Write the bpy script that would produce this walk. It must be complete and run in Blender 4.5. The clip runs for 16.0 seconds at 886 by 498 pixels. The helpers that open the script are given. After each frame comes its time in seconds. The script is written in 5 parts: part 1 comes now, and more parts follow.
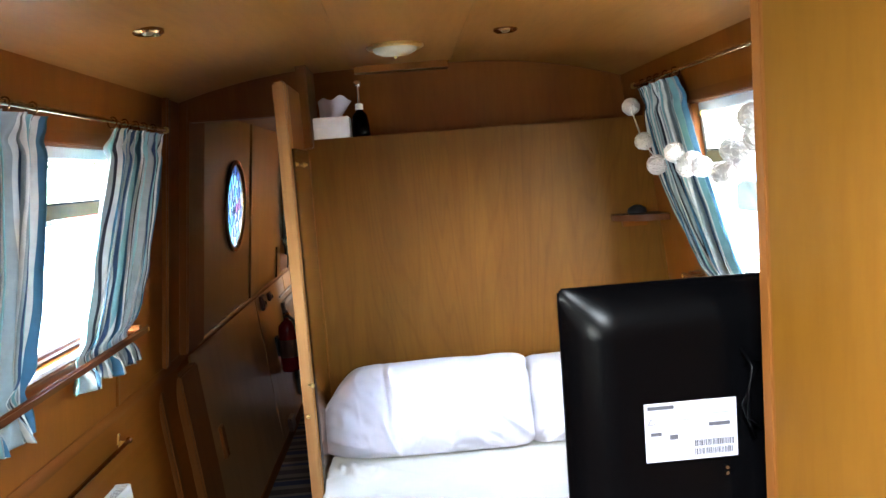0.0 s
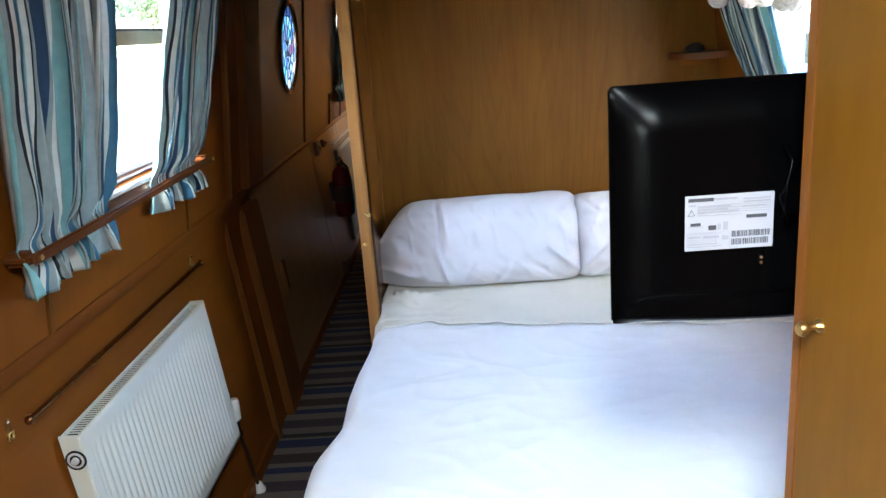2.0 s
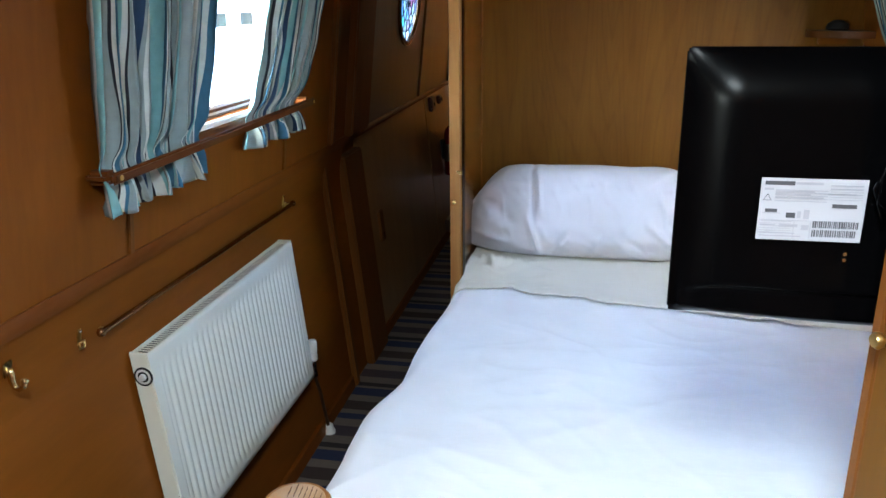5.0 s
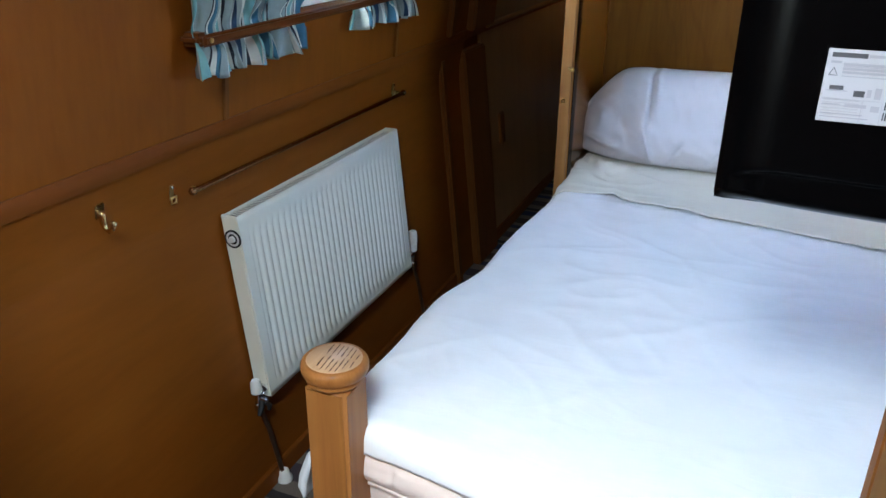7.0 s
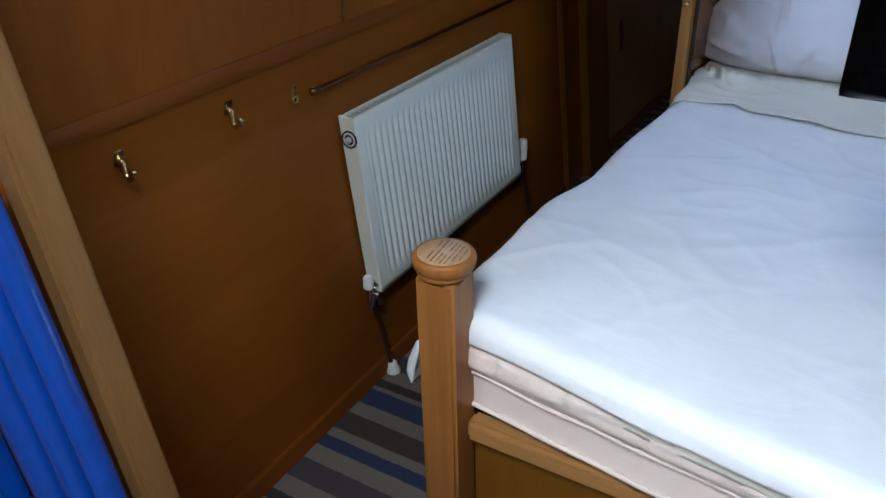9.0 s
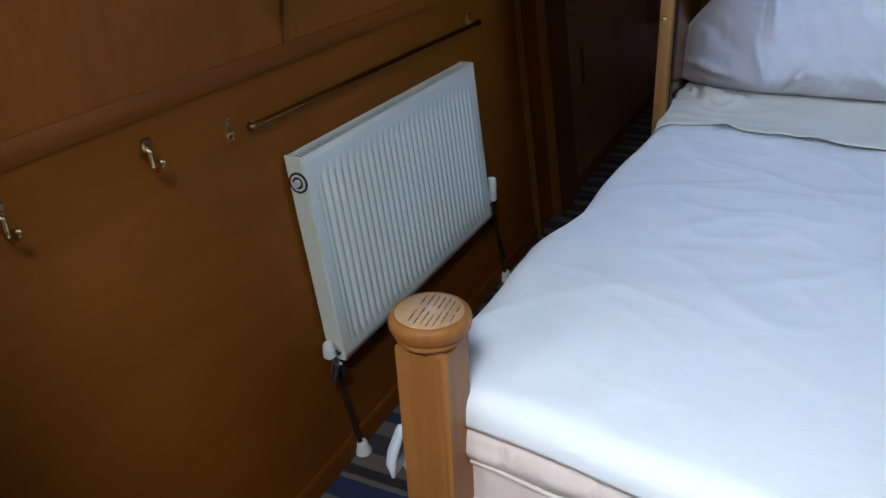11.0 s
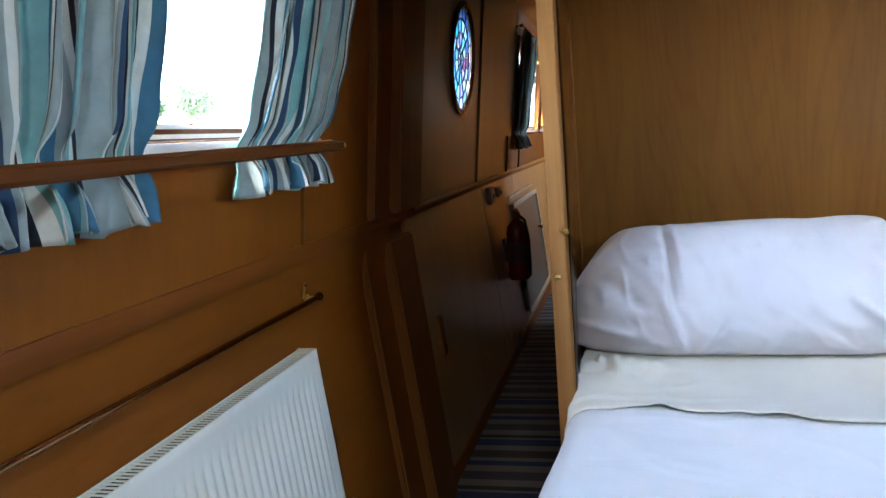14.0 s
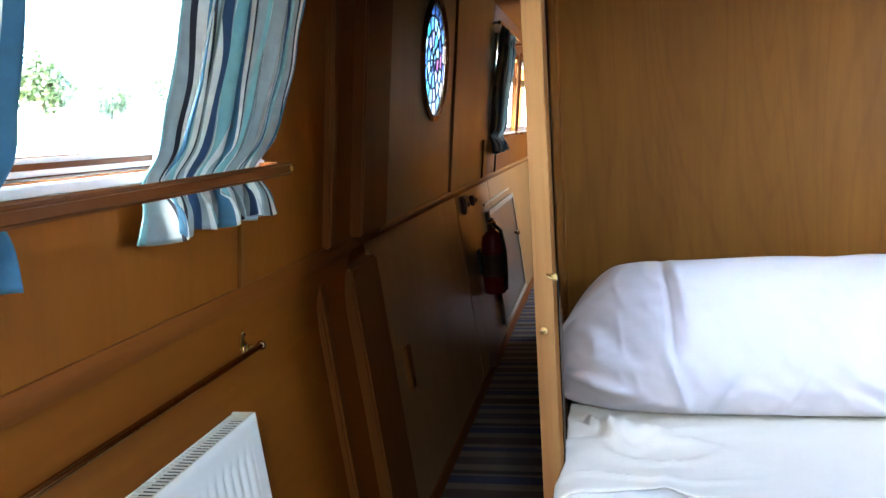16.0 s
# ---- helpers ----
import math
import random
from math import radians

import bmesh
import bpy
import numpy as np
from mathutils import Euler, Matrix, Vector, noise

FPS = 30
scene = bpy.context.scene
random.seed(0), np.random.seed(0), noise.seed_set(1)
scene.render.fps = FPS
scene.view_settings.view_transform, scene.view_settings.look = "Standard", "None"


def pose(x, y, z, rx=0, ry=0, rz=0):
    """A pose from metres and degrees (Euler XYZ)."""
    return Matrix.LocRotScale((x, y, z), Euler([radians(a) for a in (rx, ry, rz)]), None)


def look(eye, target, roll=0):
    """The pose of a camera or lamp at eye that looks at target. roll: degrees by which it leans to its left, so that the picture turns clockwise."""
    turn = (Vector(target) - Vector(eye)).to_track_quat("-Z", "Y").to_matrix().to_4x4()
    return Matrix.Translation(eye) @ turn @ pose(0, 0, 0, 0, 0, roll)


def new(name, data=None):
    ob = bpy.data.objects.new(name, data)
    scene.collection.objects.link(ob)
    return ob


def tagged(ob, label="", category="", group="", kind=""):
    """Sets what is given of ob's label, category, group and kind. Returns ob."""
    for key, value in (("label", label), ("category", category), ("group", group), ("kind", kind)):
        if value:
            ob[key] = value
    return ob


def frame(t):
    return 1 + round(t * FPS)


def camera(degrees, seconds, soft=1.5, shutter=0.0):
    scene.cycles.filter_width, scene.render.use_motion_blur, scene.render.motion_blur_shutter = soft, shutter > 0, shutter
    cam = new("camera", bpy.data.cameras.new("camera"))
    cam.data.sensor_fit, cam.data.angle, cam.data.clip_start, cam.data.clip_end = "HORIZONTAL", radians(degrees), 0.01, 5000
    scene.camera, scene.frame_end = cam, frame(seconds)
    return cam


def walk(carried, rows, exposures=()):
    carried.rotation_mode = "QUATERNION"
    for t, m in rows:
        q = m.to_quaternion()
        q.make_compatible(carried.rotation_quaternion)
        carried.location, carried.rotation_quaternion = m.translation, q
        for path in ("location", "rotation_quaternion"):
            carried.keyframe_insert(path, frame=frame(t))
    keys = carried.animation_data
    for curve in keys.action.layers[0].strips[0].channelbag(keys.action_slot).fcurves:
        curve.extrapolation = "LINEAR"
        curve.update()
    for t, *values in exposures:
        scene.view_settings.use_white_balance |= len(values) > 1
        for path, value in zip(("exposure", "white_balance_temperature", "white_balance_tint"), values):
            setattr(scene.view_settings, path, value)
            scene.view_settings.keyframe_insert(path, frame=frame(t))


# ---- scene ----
cam = camera(59.5, 16.0)
PATH = [
    (0, (0.5, 0.719, 1.569), (0.586, 2.706, 1.363), -4.4),
    (0.5, (0.486, 0.68, 1.558), (0.531, 2.651, 1.226), -4.2),
    (1, (0.466, 0.652, 1.531), (0.487, 2.607, 1.107), -4.1),
    (1.5, (0.472, 0.647, 1.518), (0.453, 2.584, 1.022), -4.2),
    (2, (0.484, 0.637, 1.498), (0.418, 2.56, 0.954), -4.4),
    (2.5, (0.486, 0.624, 1.495), (0.383, 2.535, 0.914), -4.5),
    (3, (0.497, 0.628, 1.487), (0.346, 2.533, 0.895), -4.1),
    (5.3, (0.611, 0.707, 1.461), (0.192, 2.559, 0.835), -0.6),
    (5.5, (0.644, 0.715, 1.455), (0.18, 2.551, 0.812), -0.9),
    (6, (0.675, 0.732, 1.437), (0.136, 2.531, 0.748), -0.6),
    (6.5, (0.705, 0.754, 1.412), (0.073, 2.503, 0.675), 0.0),
    (7, (0.713, 0.735, 1.398), (0.01, 2.422, 0.586), 0.4),
    (7.5, (0.73, 0.723, 1.402), (-0.057, 2.329, 0.507), -0.1),
    (8, (0.748, 0.692, 1.413), (-0.122, 2.213, 0.449), -0.7),
    (8.2, (0.761, 0.673, 1.409), (-0.142, 2.167, 0.433), -1.0),
    (10.3, (0.607, 0.805, 1.32), (-0.275, 2.285, 0.305), -2.8),
    (10.5, (0.589, 0.827, 1.3), (-0.273, 2.338, 0.314), -2.9),
    (11, (0.567, 0.888, 1.254), (-0.259, 2.478, 0.366), -3.1),
    (11.5, (0.504, 0.964, 1.213), (-0.242, 2.643, 0.423), -2.8),
    (12, (0.472, 1.042, 1.195), (-0.202, 2.801, 0.522), -2.8),
    (12.5, (0.441, 1.106, 1.22), (-0.145, 2.924, 0.629), -2.2),
    (13, (0.393, 1.164, 1.227), (-0.103, 3.035, 0.728), -1.7),
    (13.5, (0.335, 1.291, 1.179), (-0.139, 3.201, 0.825), -3.4),
    (14, (0.317, 1.412, 1.161), (-0.165, 3.333, 0.885), -4.4),
    (14.5, (0.306, 1.505, 1.179), (-0.176, 3.427, 0.906), -4.2),
    (15, (0.29, 1.583, 1.192), (-0.169, 3.511, 0.922), -4.0),
    (15.5, (0.29, 1.651, 1.225), (-0.167, 3.573, 0.918), -3.3),
    (16, (0.274, 1.68, 1.216), (-0.144, 3.613, 0.917), -3.7),
]
EXPOSURES = [(0.0, 6.43, 6250, 6), (1.5, 5.83, 6230, 3), (3.0, 5.40, 6270, 1), (5.5, 5.42, 6220, 1), (7.0, 5.15, 6000, 1), (8.0, 4.7, 5930, 1), (10.5, 4.65, 5800, 1), (12.5, 4.98, 6080, 1), (13.5, 5.24, 6180, 1), (14.1, 5.55, 6130, 2), (14.7, 5.88, 6120, 3), (16.0, 6.05, 6150, 4)]
walk(cam, [(t, look(eye, target, roll)) for t, eye, target, roll in PATH], EXPOSURES)

# ---- light ----
HATCH_FILL = 1.7              # watts of fill light in the added, unseen roof hatch
REAR_FILL = 1.2               # watts of fill light in each added, unseen window of the cabin behind
def make_world():
    w = bpy.data.worlds.new("sky")
    scene.world = w
    w.use_nodes = True
    nt = w.node_tree
    nt.nodes.clear()
    out = nt.nodes.new("ShaderNodeOutputWorld")
    bg = nt.nodes.new("ShaderNodeBackground")
    sky = nt.nodes.new("ShaderNodeTexSky")
    sky.sky_type = "NISHITA"
    sky.sun_disc = False
    sky.sun_elevation = radians(42)
    sky.sun_rotation = radians(180)
    sky.air_density, sky.dust_density, sky.ozone_density = 1.0, 3.0, 1.0
    bg.inputs["Strength"].default_value = 0.15
    nt.links.new(sky.outputs[0], bg.inputs["Color"])
    nt.links.new(bg.outputs[0], out.inputs["Surface"])


make_world()
sun_data = bpy.data.lights.new("sun", "SUN")
sun_data.energy, sun_data.angle, sun_data.color = 1.2, radians(14), (1.0, 0.95, 0.87)
sun = new("sun", sun_data)
# a veiled sun astern, in line with the boat
sun.matrix_world = look((0, 0, 0), (-math.sin(radians(180)) * math.cos(radians(42)), -math.cos(radians(180)) * math.cos(radians(42)), -math.sin(radians(42))))


# ---- materials ----
def mat_base(name):
    m = bpy.data.materials.new(name)
    m.use_nodes = True
    nt = m.node_tree
    return m, nt, nt.nodes["Principled BSDF"]


def ramp_node(nt, stops, mode="LINEAR"):
    r = nt.nodes.new("ShaderNodeValToRGB")
    cr = r.color_ramp
    cr.interpolation = mode
    while len(cr.elements) < len(stops):
        cr.elements.new(0.5)
    for e, (p, c) in zip(cr.elements, stops):
        e.position, e.color = p, (*c, 1)
    return r


def coords(nt, scale, kind="Object"):
    tc = nt.nodes.new("ShaderNodeTexCoord")
    mp = nt.nodes.new("ShaderNodeMapping")
    mp.inputs["Scale"].default_value = scale
    nt.links.new(tc.outputs[kind], mp.inputs["Vector"])
    return mp.outputs["Vector"]


def noise_node(nt, vec, scale, detail=4, rough=0.55, distortion=0.0):
    n = nt.nodes.new("ShaderNodeTexNoise")
    n.inputs["Scale"].default_value, n.inputs["Detail"].default_value = scale, detail
    n.inputs["Roughness"].default_value, n.inputs["Distortion"].default_value = rough, distortion
    nt.links.new(vec, n.inputs["Vector"])
    return n


def mixc(nt, a, b, fac, mode="MIX"):
    x = nt.nodes.new("ShaderNodeMix")
    x.data_type, x.blend_type = "RGBA", mode
    for sock, v in ((x.inputs[6], a), (x.inputs[7], b), (x.inputs[0], fac)):
        if isinstance(v, bpy.types.NodeSocket):
            nt.links.new(v, sock)
        elif isinstance(v, tuple):
            sock.default_value = (*v, 1)
        else:
            sock.default_value = v
    return x.outputs[2]


def bump(nt, bsdf, height, strength, dist=0.002):
    b = nt.nodes.new("ShaderNodeBump")
    b.inputs["Strength"].default_value, b.inputs["Distance"].default_value = strength, dist
    nt.links.new(height, b.inputs["Height"])
    nt.links.new(b.outputs[0], bsdf.inputs["Normal"])


def wood(name, dark, mid, light, grain="z", rough=0.38, fine=1.0, coat=0.15, figure=0.0):
    """Veneer or solid timber; grain: the axis along which it runs; figure: how strongly the growth rings show."""
    m, nt, p = mat_base(name)
    long_s, cross = 0.9, 14.0 * fine
    sc = {"x": (long_s, cross, cross), "y": (cross, long_s, cross), "z": (cross, cross, long_s)}[grain]
    v = coords(nt, sc)
    n1 = noise_node(nt, v, 1.0, 5, 0.6, 0.6)
    sc2 = tuple(c * 9 for c in sc)
    n2 = noise_node(nt, coords(nt, sc2), 1.0, 3, 0.6, 0.1)
    big = noise_node(nt, coords(nt, (1, 1, 1)), 2.3, 3, 0.5)
    r1 = ramp_node(nt, [(0.2, dark), (0.5, mid), (0.82, light)])
    nt.links.new(n1.outputs[0], r1.inputs[0])
    r2 = ramp_node(nt, [(0.35, (0.62, 0.58, 0.54)), (0.6, (1, 1, 1))])
    nt.links.new(n2.outputs[0], r2.inputs[0])
    r3 = ramp_node(nt, [(0.3, (0.84, 0.82, 0.8)), (0.7, (1.08, 1.06, 1.02))])
    nt.links.new(big.outputs[0], r3.inputs[0])
    c = mixc(nt, r1.outputs[0], r2.outputs[0], 0.2, "MULTIPLY")
    c = mixc(nt, c, r3.outputs[0], 0.8, "MULTIPLY")
    if figure:
        rings = noise_node(nt, coords(nt, (4.2, 4.2, 0.42)), 1.0, 2, 0.4, 0.3)
        last = rings.outputs[0]
        for op, k in (("MULTIPLY", 150.0), ("SINE", 0.0)):
            mt = nt.nodes.new("ShaderNodeMath")
            mt.operation = op
            mt.inputs[1].default_value = k
            nt.links.new(last, mt.inputs[0])
            last = mt.outputs[0]
        r4 = ramp_node(nt, [(0.0, (1.04, 1.04, 1.04)), (0.55, (1, 1, 1)), (1.0, (0.74, 0.70, 0.64))])
        nt.links.new(last, r4.inputs[0])
        c = mixc(nt, c, r4.outputs[0], figure, "MULTIPLY")
    nt.links.new(c, p.inputs["Base Color"])
    rr = nt.nodes.new("ShaderNodeMapRange")
    rr.inputs["To Min"].default_value, rr.inputs["To Max"].default_value = rough - 0.06, rough + 0.1
    nt.links.new(big.outputs[0], rr.inputs[0])
    nt.links.new(rr.outputs[0], p.inputs["Roughness"])
    p.inputs["Coat Weight"].default_value, p.inputs["Coat Roughness"].default_value = coat, 0.25
    p.inputs["Specular IOR Level"].default_value = 0.14
    bump(nt, p, n2.outputs[0], 0.12, 0.0006)
    return m


def plain(name, color, rough=0.5, metal=0.0, vary=0.12, scale=30.0, bumps=0.05, coat=0.0):
    m, nt, p = mat_base(name)
    v = coords(nt, (1, 1, 1))
    n = noise_node(nt, v, scale, 4)
    n2 = noise_node(nt, v, scale * 0.12, 2)
    lo, hi = tuple(c * (1 - vary) for c in color), tuple(min(1, c * (1 + vary)) for c in color)
    r = ramp_node(nt, [(0.3, lo), (0.7, hi)])
    mixer = nt.nodes.new("ShaderNodeMath")
    mixer.operation = "MULTIPLY_ADD"
    mixer.inputs[1].default_value, mixer.inputs[2].default_value = 0.5, 0.0
    add = nt.nodes.new("ShaderNodeMath")
    nt.links.new(n.outputs[0], mixer.inputs[0])
    mul2 = nt.nodes.new("ShaderNodeMath")
    mul2.operation = "MULTIPLY"
    mul2.inputs[1].default_value = 0.5
    nt.links.new(n2.outputs[0], mul2.inputs[0])
    nt.links.new(mixer.outputs[0], add.inputs[0])
    nt.links.new(mul2.outputs[0], add.inputs[1])
    nt.links.new(add.outputs[0], r.inputs[0])
    nt.links.new(r.outputs[0], p.inputs["Base Color"])
    p.inputs["Roughness"].default_value, p.inputs["Metallic"].default_value = rough, metal
    p.inputs["Coat Weight"].default_value = coat
    if bumps:
        bump(nt, p, n.outputs[0], bumps, 0.001)
    return m


def fabric(name, color, weave=900.0, sheen=0.2, trans=0.0):
    m, nt, p = mat_base(name)
    v = coords(nt, (1, 1, 1))
    n = noise_node(nt, v, weave, 2)
    big = noise_node(nt, v, 7.0, 4)
    r = ramp_node(nt, [(0.3, tuple(c * 0.93 for c in color)), (0.7, color)])
    nt.links.new(big.outputs[0], r.inputs[0])
    nt.links.new(r.outputs[0], p.inputs["Base Color"])
    p.inputs["Roughness"].default_value = 0.9
    p.inputs["Sheen Weight"].default_value = sheen
    crease = noise_node(nt, coords(nt, (5.0, 13.0, 7.0)), 1.0, 5, 0.6, 0.9)
    add = nt.nodes.new("ShaderNodeMath")
    add.operation = "MULTIPLY_ADD"
    add.inputs[1].default_value = 0.06
    nt.links.new(n.outputs[0], add.inputs[0])
    nt.links.new(crease.outputs[0], add.inputs[2])
    bump(nt, p, add.outputs[0], 0.3, 0.006)
    return m


def striped_cloth(name):
    """Blue, teal, grey and white vertical stripes across the cloth's width."""
    m, nt, p = mat_base(name)
    uv = nt.nodes.new("ShaderNodeUVMap")
    sep = nt.nodes.new("ShaderNodeSeparateXYZ")
    nt.links.new(uv.outputs[0], sep.inputs[0])
    fr = nt.nodes.new("ShaderNodeMath")
    fr.operation = "FRACT"
    nt.links.new(sep.outputs[0], fr.inputs[0])
    navy, blue, teal, grey, white, dark = (0.022, 0.055, 0.120), (0.048, 0.145, 0.235), (0.20, 0.40, 0.42), (0.265, 0.325, 0.335), (0.60, 0.635, 0.615), (0.014, 0.018, 0.03)
    stops = [(0.0, grey), (0.085, white), (0.115, navy), (0.19, grey), (0.215, white), (0.25, grey), (0.31, dark), (0.325, white), (0.345, teal), (0.43, white), (0.455, grey), (0.52, dark), (0.535, white), (0.56, blue), (0.65, grey), (0.70, white), (0.725, dark), (0.74, grey), (0.80, teal), (0.87, white), (0.90, dark), (0.915, grey)]
    r = ramp_node(nt, stops, "CONSTANT")
    nt.links.new(fr.outputs[0], r.inputs[0])
    n = noise_node(nt, coords(nt, (1, 1, 1)), 40, 3)
    r2 = ramp_node(nt, [(0.3, (0.88, 0.88, 0.88)), (0.7, (1.05, 1.05, 1.05))])
    nt.links.new(n.outputs[0], r2.inputs[0])
    c = mixc(nt, r.outputs[0], r2.outputs[0], 1.0, "MULTIPLY")
    nt.links.new(c, p.inputs["Base Color"])
    p.inputs["Roughness"].default_value = 0.9
    fine = noise_node(nt, coords(nt, (1, 1, 1)), 900, 2)
    bump(nt, p, fine.outputs[0], 0.15, 0.0008)
    # daylight glows through the weave
    tr = nt.nodes.new("ShaderNodeBsdfTranslucent")
    nt.links.new(c, tr.inputs["Color"])
    mx = nt.nodes.new("ShaderNodeMixShader")
    mx.inputs[0].default_value = 0.14
    nt.links.new(p.outputs[0], mx.inputs[1])
    nt.links.new(tr.outputs[0], mx.inputs[2])
    nt.links.new(mx.outputs[0], nt.nodes["Material Output"].inputs["Surface"])
    return m


def carpet_material(name):
    """Loop-pile carpet with narrow stripes across the boat."""
    m, nt, p = mat_base(name)
    tc = nt.nodes.new("ShaderNodeTexCoord")
    sep = nt.nodes.new("ShaderNodeSeparateXYZ")
    nt.links.new(tc.outputs["Object"], sep.inputs[0])
    wob = noise_node(nt, tc.outputs["Object"], 60, 2)
    ma = nt.nodes.new("ShaderNodeMath")
    ma.operation = "MULTIPLY_ADD"
    ma.inputs[1].default_value = 0.008
    nt.links.new(wob.outputs[0], ma.inputs[0])
    nt.links.new(sep.outputs[1], ma.inputs[2])
    off = nt.nodes.new("ShaderNodeMath")
    off.inputs[1].default_value = -1.724
    nt.links.new(ma.outputs[0], off.inputs[0])
    dv = nt.nodes.new("ShaderNodeMath")
    dv.operation = "DIVIDE"
    dv.inputs[1].default_value = 0.45
    nt.links.new(off.outputs[0], dv.inputs[0])
    fr = nt.nodes.new("ShaderNodeMath")
    fr.operation = "FRACT"
    nt.links.new(dv.outputs[0], fr.inputs[0])
    taupe, navy, brown, black, plum = (0.150, 0.121, 0.102), (0.018, 0.027, 0.072), (0.045, 0.028, 0.024), (0.024, 0.019, 0.020), (0.050, 0.036, 0.046)
    r = ramp_node(nt, [(0.0, taupe), (0.067, navy), (0.156, taupe), (0.222, brown), (0.367, taupe), (0.467, navy), (0.60, taupe), (0.633, black), (0.70, taupe), (0.811, plum), (0.956, taupe)], "CONSTANT")
    nt.links.new(fr.outputs[0], r.inputs[0])
    pile = noise_node(nt, tc.outputs["Object"], 420, 2)
    r2 = ramp_node(nt, [(0.3, (0.55, 0.55, 0.55)), (0.7, (1.2, 1.2, 1.2))])
    nt.links.new(pile.outputs[0], r2.inputs[0])
    nt.links.new(mixc(nt, r.outputs[0], r2.outputs[0], 0.8, "MULTIPLY"), p.inputs["Base Color"])
    p.inputs["Roughness"].default_value = 0.95
    bump(nt, p, pile.outputs[0], 0.6, 0.004)
    return m


def glass_material(name, tint=(1, 1, 1), gloss=0.06):
    m, nt, p = mat_base(name)
    t = nt.nodes.new("ShaderNodeBsdfTransparent")
    t.inputs[0].default_value = (*tint, 1)
    g = nt.nodes.new("ShaderNodeBsdfGlossy")
    g.inputs["Roughness"].default_value = 0.02
    mx = nt.nodes.new("ShaderNodeMixShader")
    mx.inputs[0].default_value = gloss
    nt.links.new(t.outputs[0], mx.inputs[1])
    nt.links.new(g.outputs[0], mx.inputs[2])
    nt.links.new(mx.outputs[0], nt.nodes["Material Output"].inputs["Surface"])
    nt.nodes.remove(p)
    return m


def stained_material(name):
    m, nt, p = mat_base(name)
    oi = nt.nodes.new("ShaderNodeObjectInfo")
    r = ramp_node(nt, [(0.0, (0.24, 0.40, 0.60)), (0.2, (0.38, 0.52, 0.62)), (0.45, (0.15, 0.22, 0.42)), (0.58, (0.18, 0.48, 0.52)), (0.72, (0.34, 0.33, 0.48)), (0.82, (0.58, 0.62, 0.66)), (0.97, (0.30, 0.16, 0.26))], "CONSTANT")
    nt.links.new(oi.outputs["Random"], r.inputs[0])
    n = noise_node(nt, coords(nt, (1, 1, 1)), 45, 3)
    c = mixc(nt, r.outputs[0], n.outputs[0], 0.25, "MULTIPLY")
    t = nt.nodes.new("ShaderNodeBsdfTransparent")
    tl = nt.nodes.new("ShaderNodeBsdfTranslucent")
    nt.links.new(c, t.inputs[0])
    nt.links.new(c, tl.inputs[0])
    mx = nt.nodes.new("ShaderNodeMixShader")
    mx.inputs[0].default_value = 0.35
    nt.links.new(t.outputs[0], mx.inputs[1])
    nt.links.new(tl.outputs[0], mx.inputs[2])
    nt.links.new(mx.outputs[0], nt.nodes["Material Output"].inputs["Surface"])
    nt.nodes.remove(p)
    return m


def leaf_material(name):
    m, nt, p = mat_base(name)
    g = nt.nodes.new("ShaderNodeNewGeometry")
    r = ramp_node(nt, [(0.0, (0.015, 0.03, 0.012)), (0.5, (0.03, 0.055, 0.02)), (1.0, (0.06, 0.09, 0.03))])
    nt.links.new(g.outputs["Random Per Island"], r.inputs[0])
    nt.links.new(r.outputs[0], p.inputs["Base Color"])
    p.inputs["Roughness"].default_value = 0.6
    return m


OAK_Z = wood("oak_veneer_upright", (0.152, 0.0425, 0.0036), (0.187, 0.0555, 0.0048), (0.214, 0.068, 0.0066), "z", 0.5, 0.5, 0.0)
OAK_Y = wood("oak_veneer_lengthways", (0.159, 0.045, 0.0040), (0.194, 0.058, 0.0052), (0.220, 0.070, 0.0070), "y", 0.5, 0.4, 0.0)
OAK_H = wood("oak_veneer_bulkhead", (0.106, 0.0405, 0.0046), (0.133, 0.0530, 0.0062), (0.158, 0.0665, 0.0085), "z", 0.45, 0.8, 0.0, 0.30)
OAK_PANEL = wood("yellow_oak_panel", (0.118, 0.0475, 0.0040), (0.138, 0.0575, 0.0052), (0.155, 0.067, 0.0072), "z", 0.5, 0.4, 0.03)
TRIM_Y = wood("red_hardwood_lengthways", (0.125, 0.034, 0.0042), (0.165, 0.047, 0.0058), (0.195, 0.060, 0.0085), "y", 0.5, 1.0, 0.0)
TRIM_Z = wood("red_hardwood_upright", (0.115, 0.039, 0.008), (0.155, 0.055, 0.011), (0.185, 0.070, 0.016), "z", 0.45, 1.0, 0.04)
SILL = wood("varnished_sill", (0.13, 0.045, 0.010), (0.17, 0.062, 0.014), (0.20, 0.078, 0.020), "y", 0.25, 1.0, 1.0)
BAR = wood("dark_red_hardwood", (0.075, 0.022, 0.005), (0.10, 0.031, 0.007), (0.125, 0.042, 0.010), "y", 0.42, 1.0, 0.06)
ASH_Z = wood("pale_oak_upright", (0.2400, 0.1080, 0.0344), (0.3200, 0.1600, 0.0544), (0.3680, 0.2000, 0.0800), "z", 0.4, 1.8, 0.1)
NEWEL = wood("orange_oak_post", (0.225, 0.085, 0.020), (0.295, 0.120, 0.031), (0.345, 0.152, 0.046), "z", 0.38, 1.8, 0.15)
# pale oak at about half its brightness
DULL_OAK = wood("dull_pale_oak", (0.135, 0.066, 0.021), (0.172, 0.088, 0.030), (0.205, 0.110, 0.041), "z", 0.5, 1.2, 0.05)
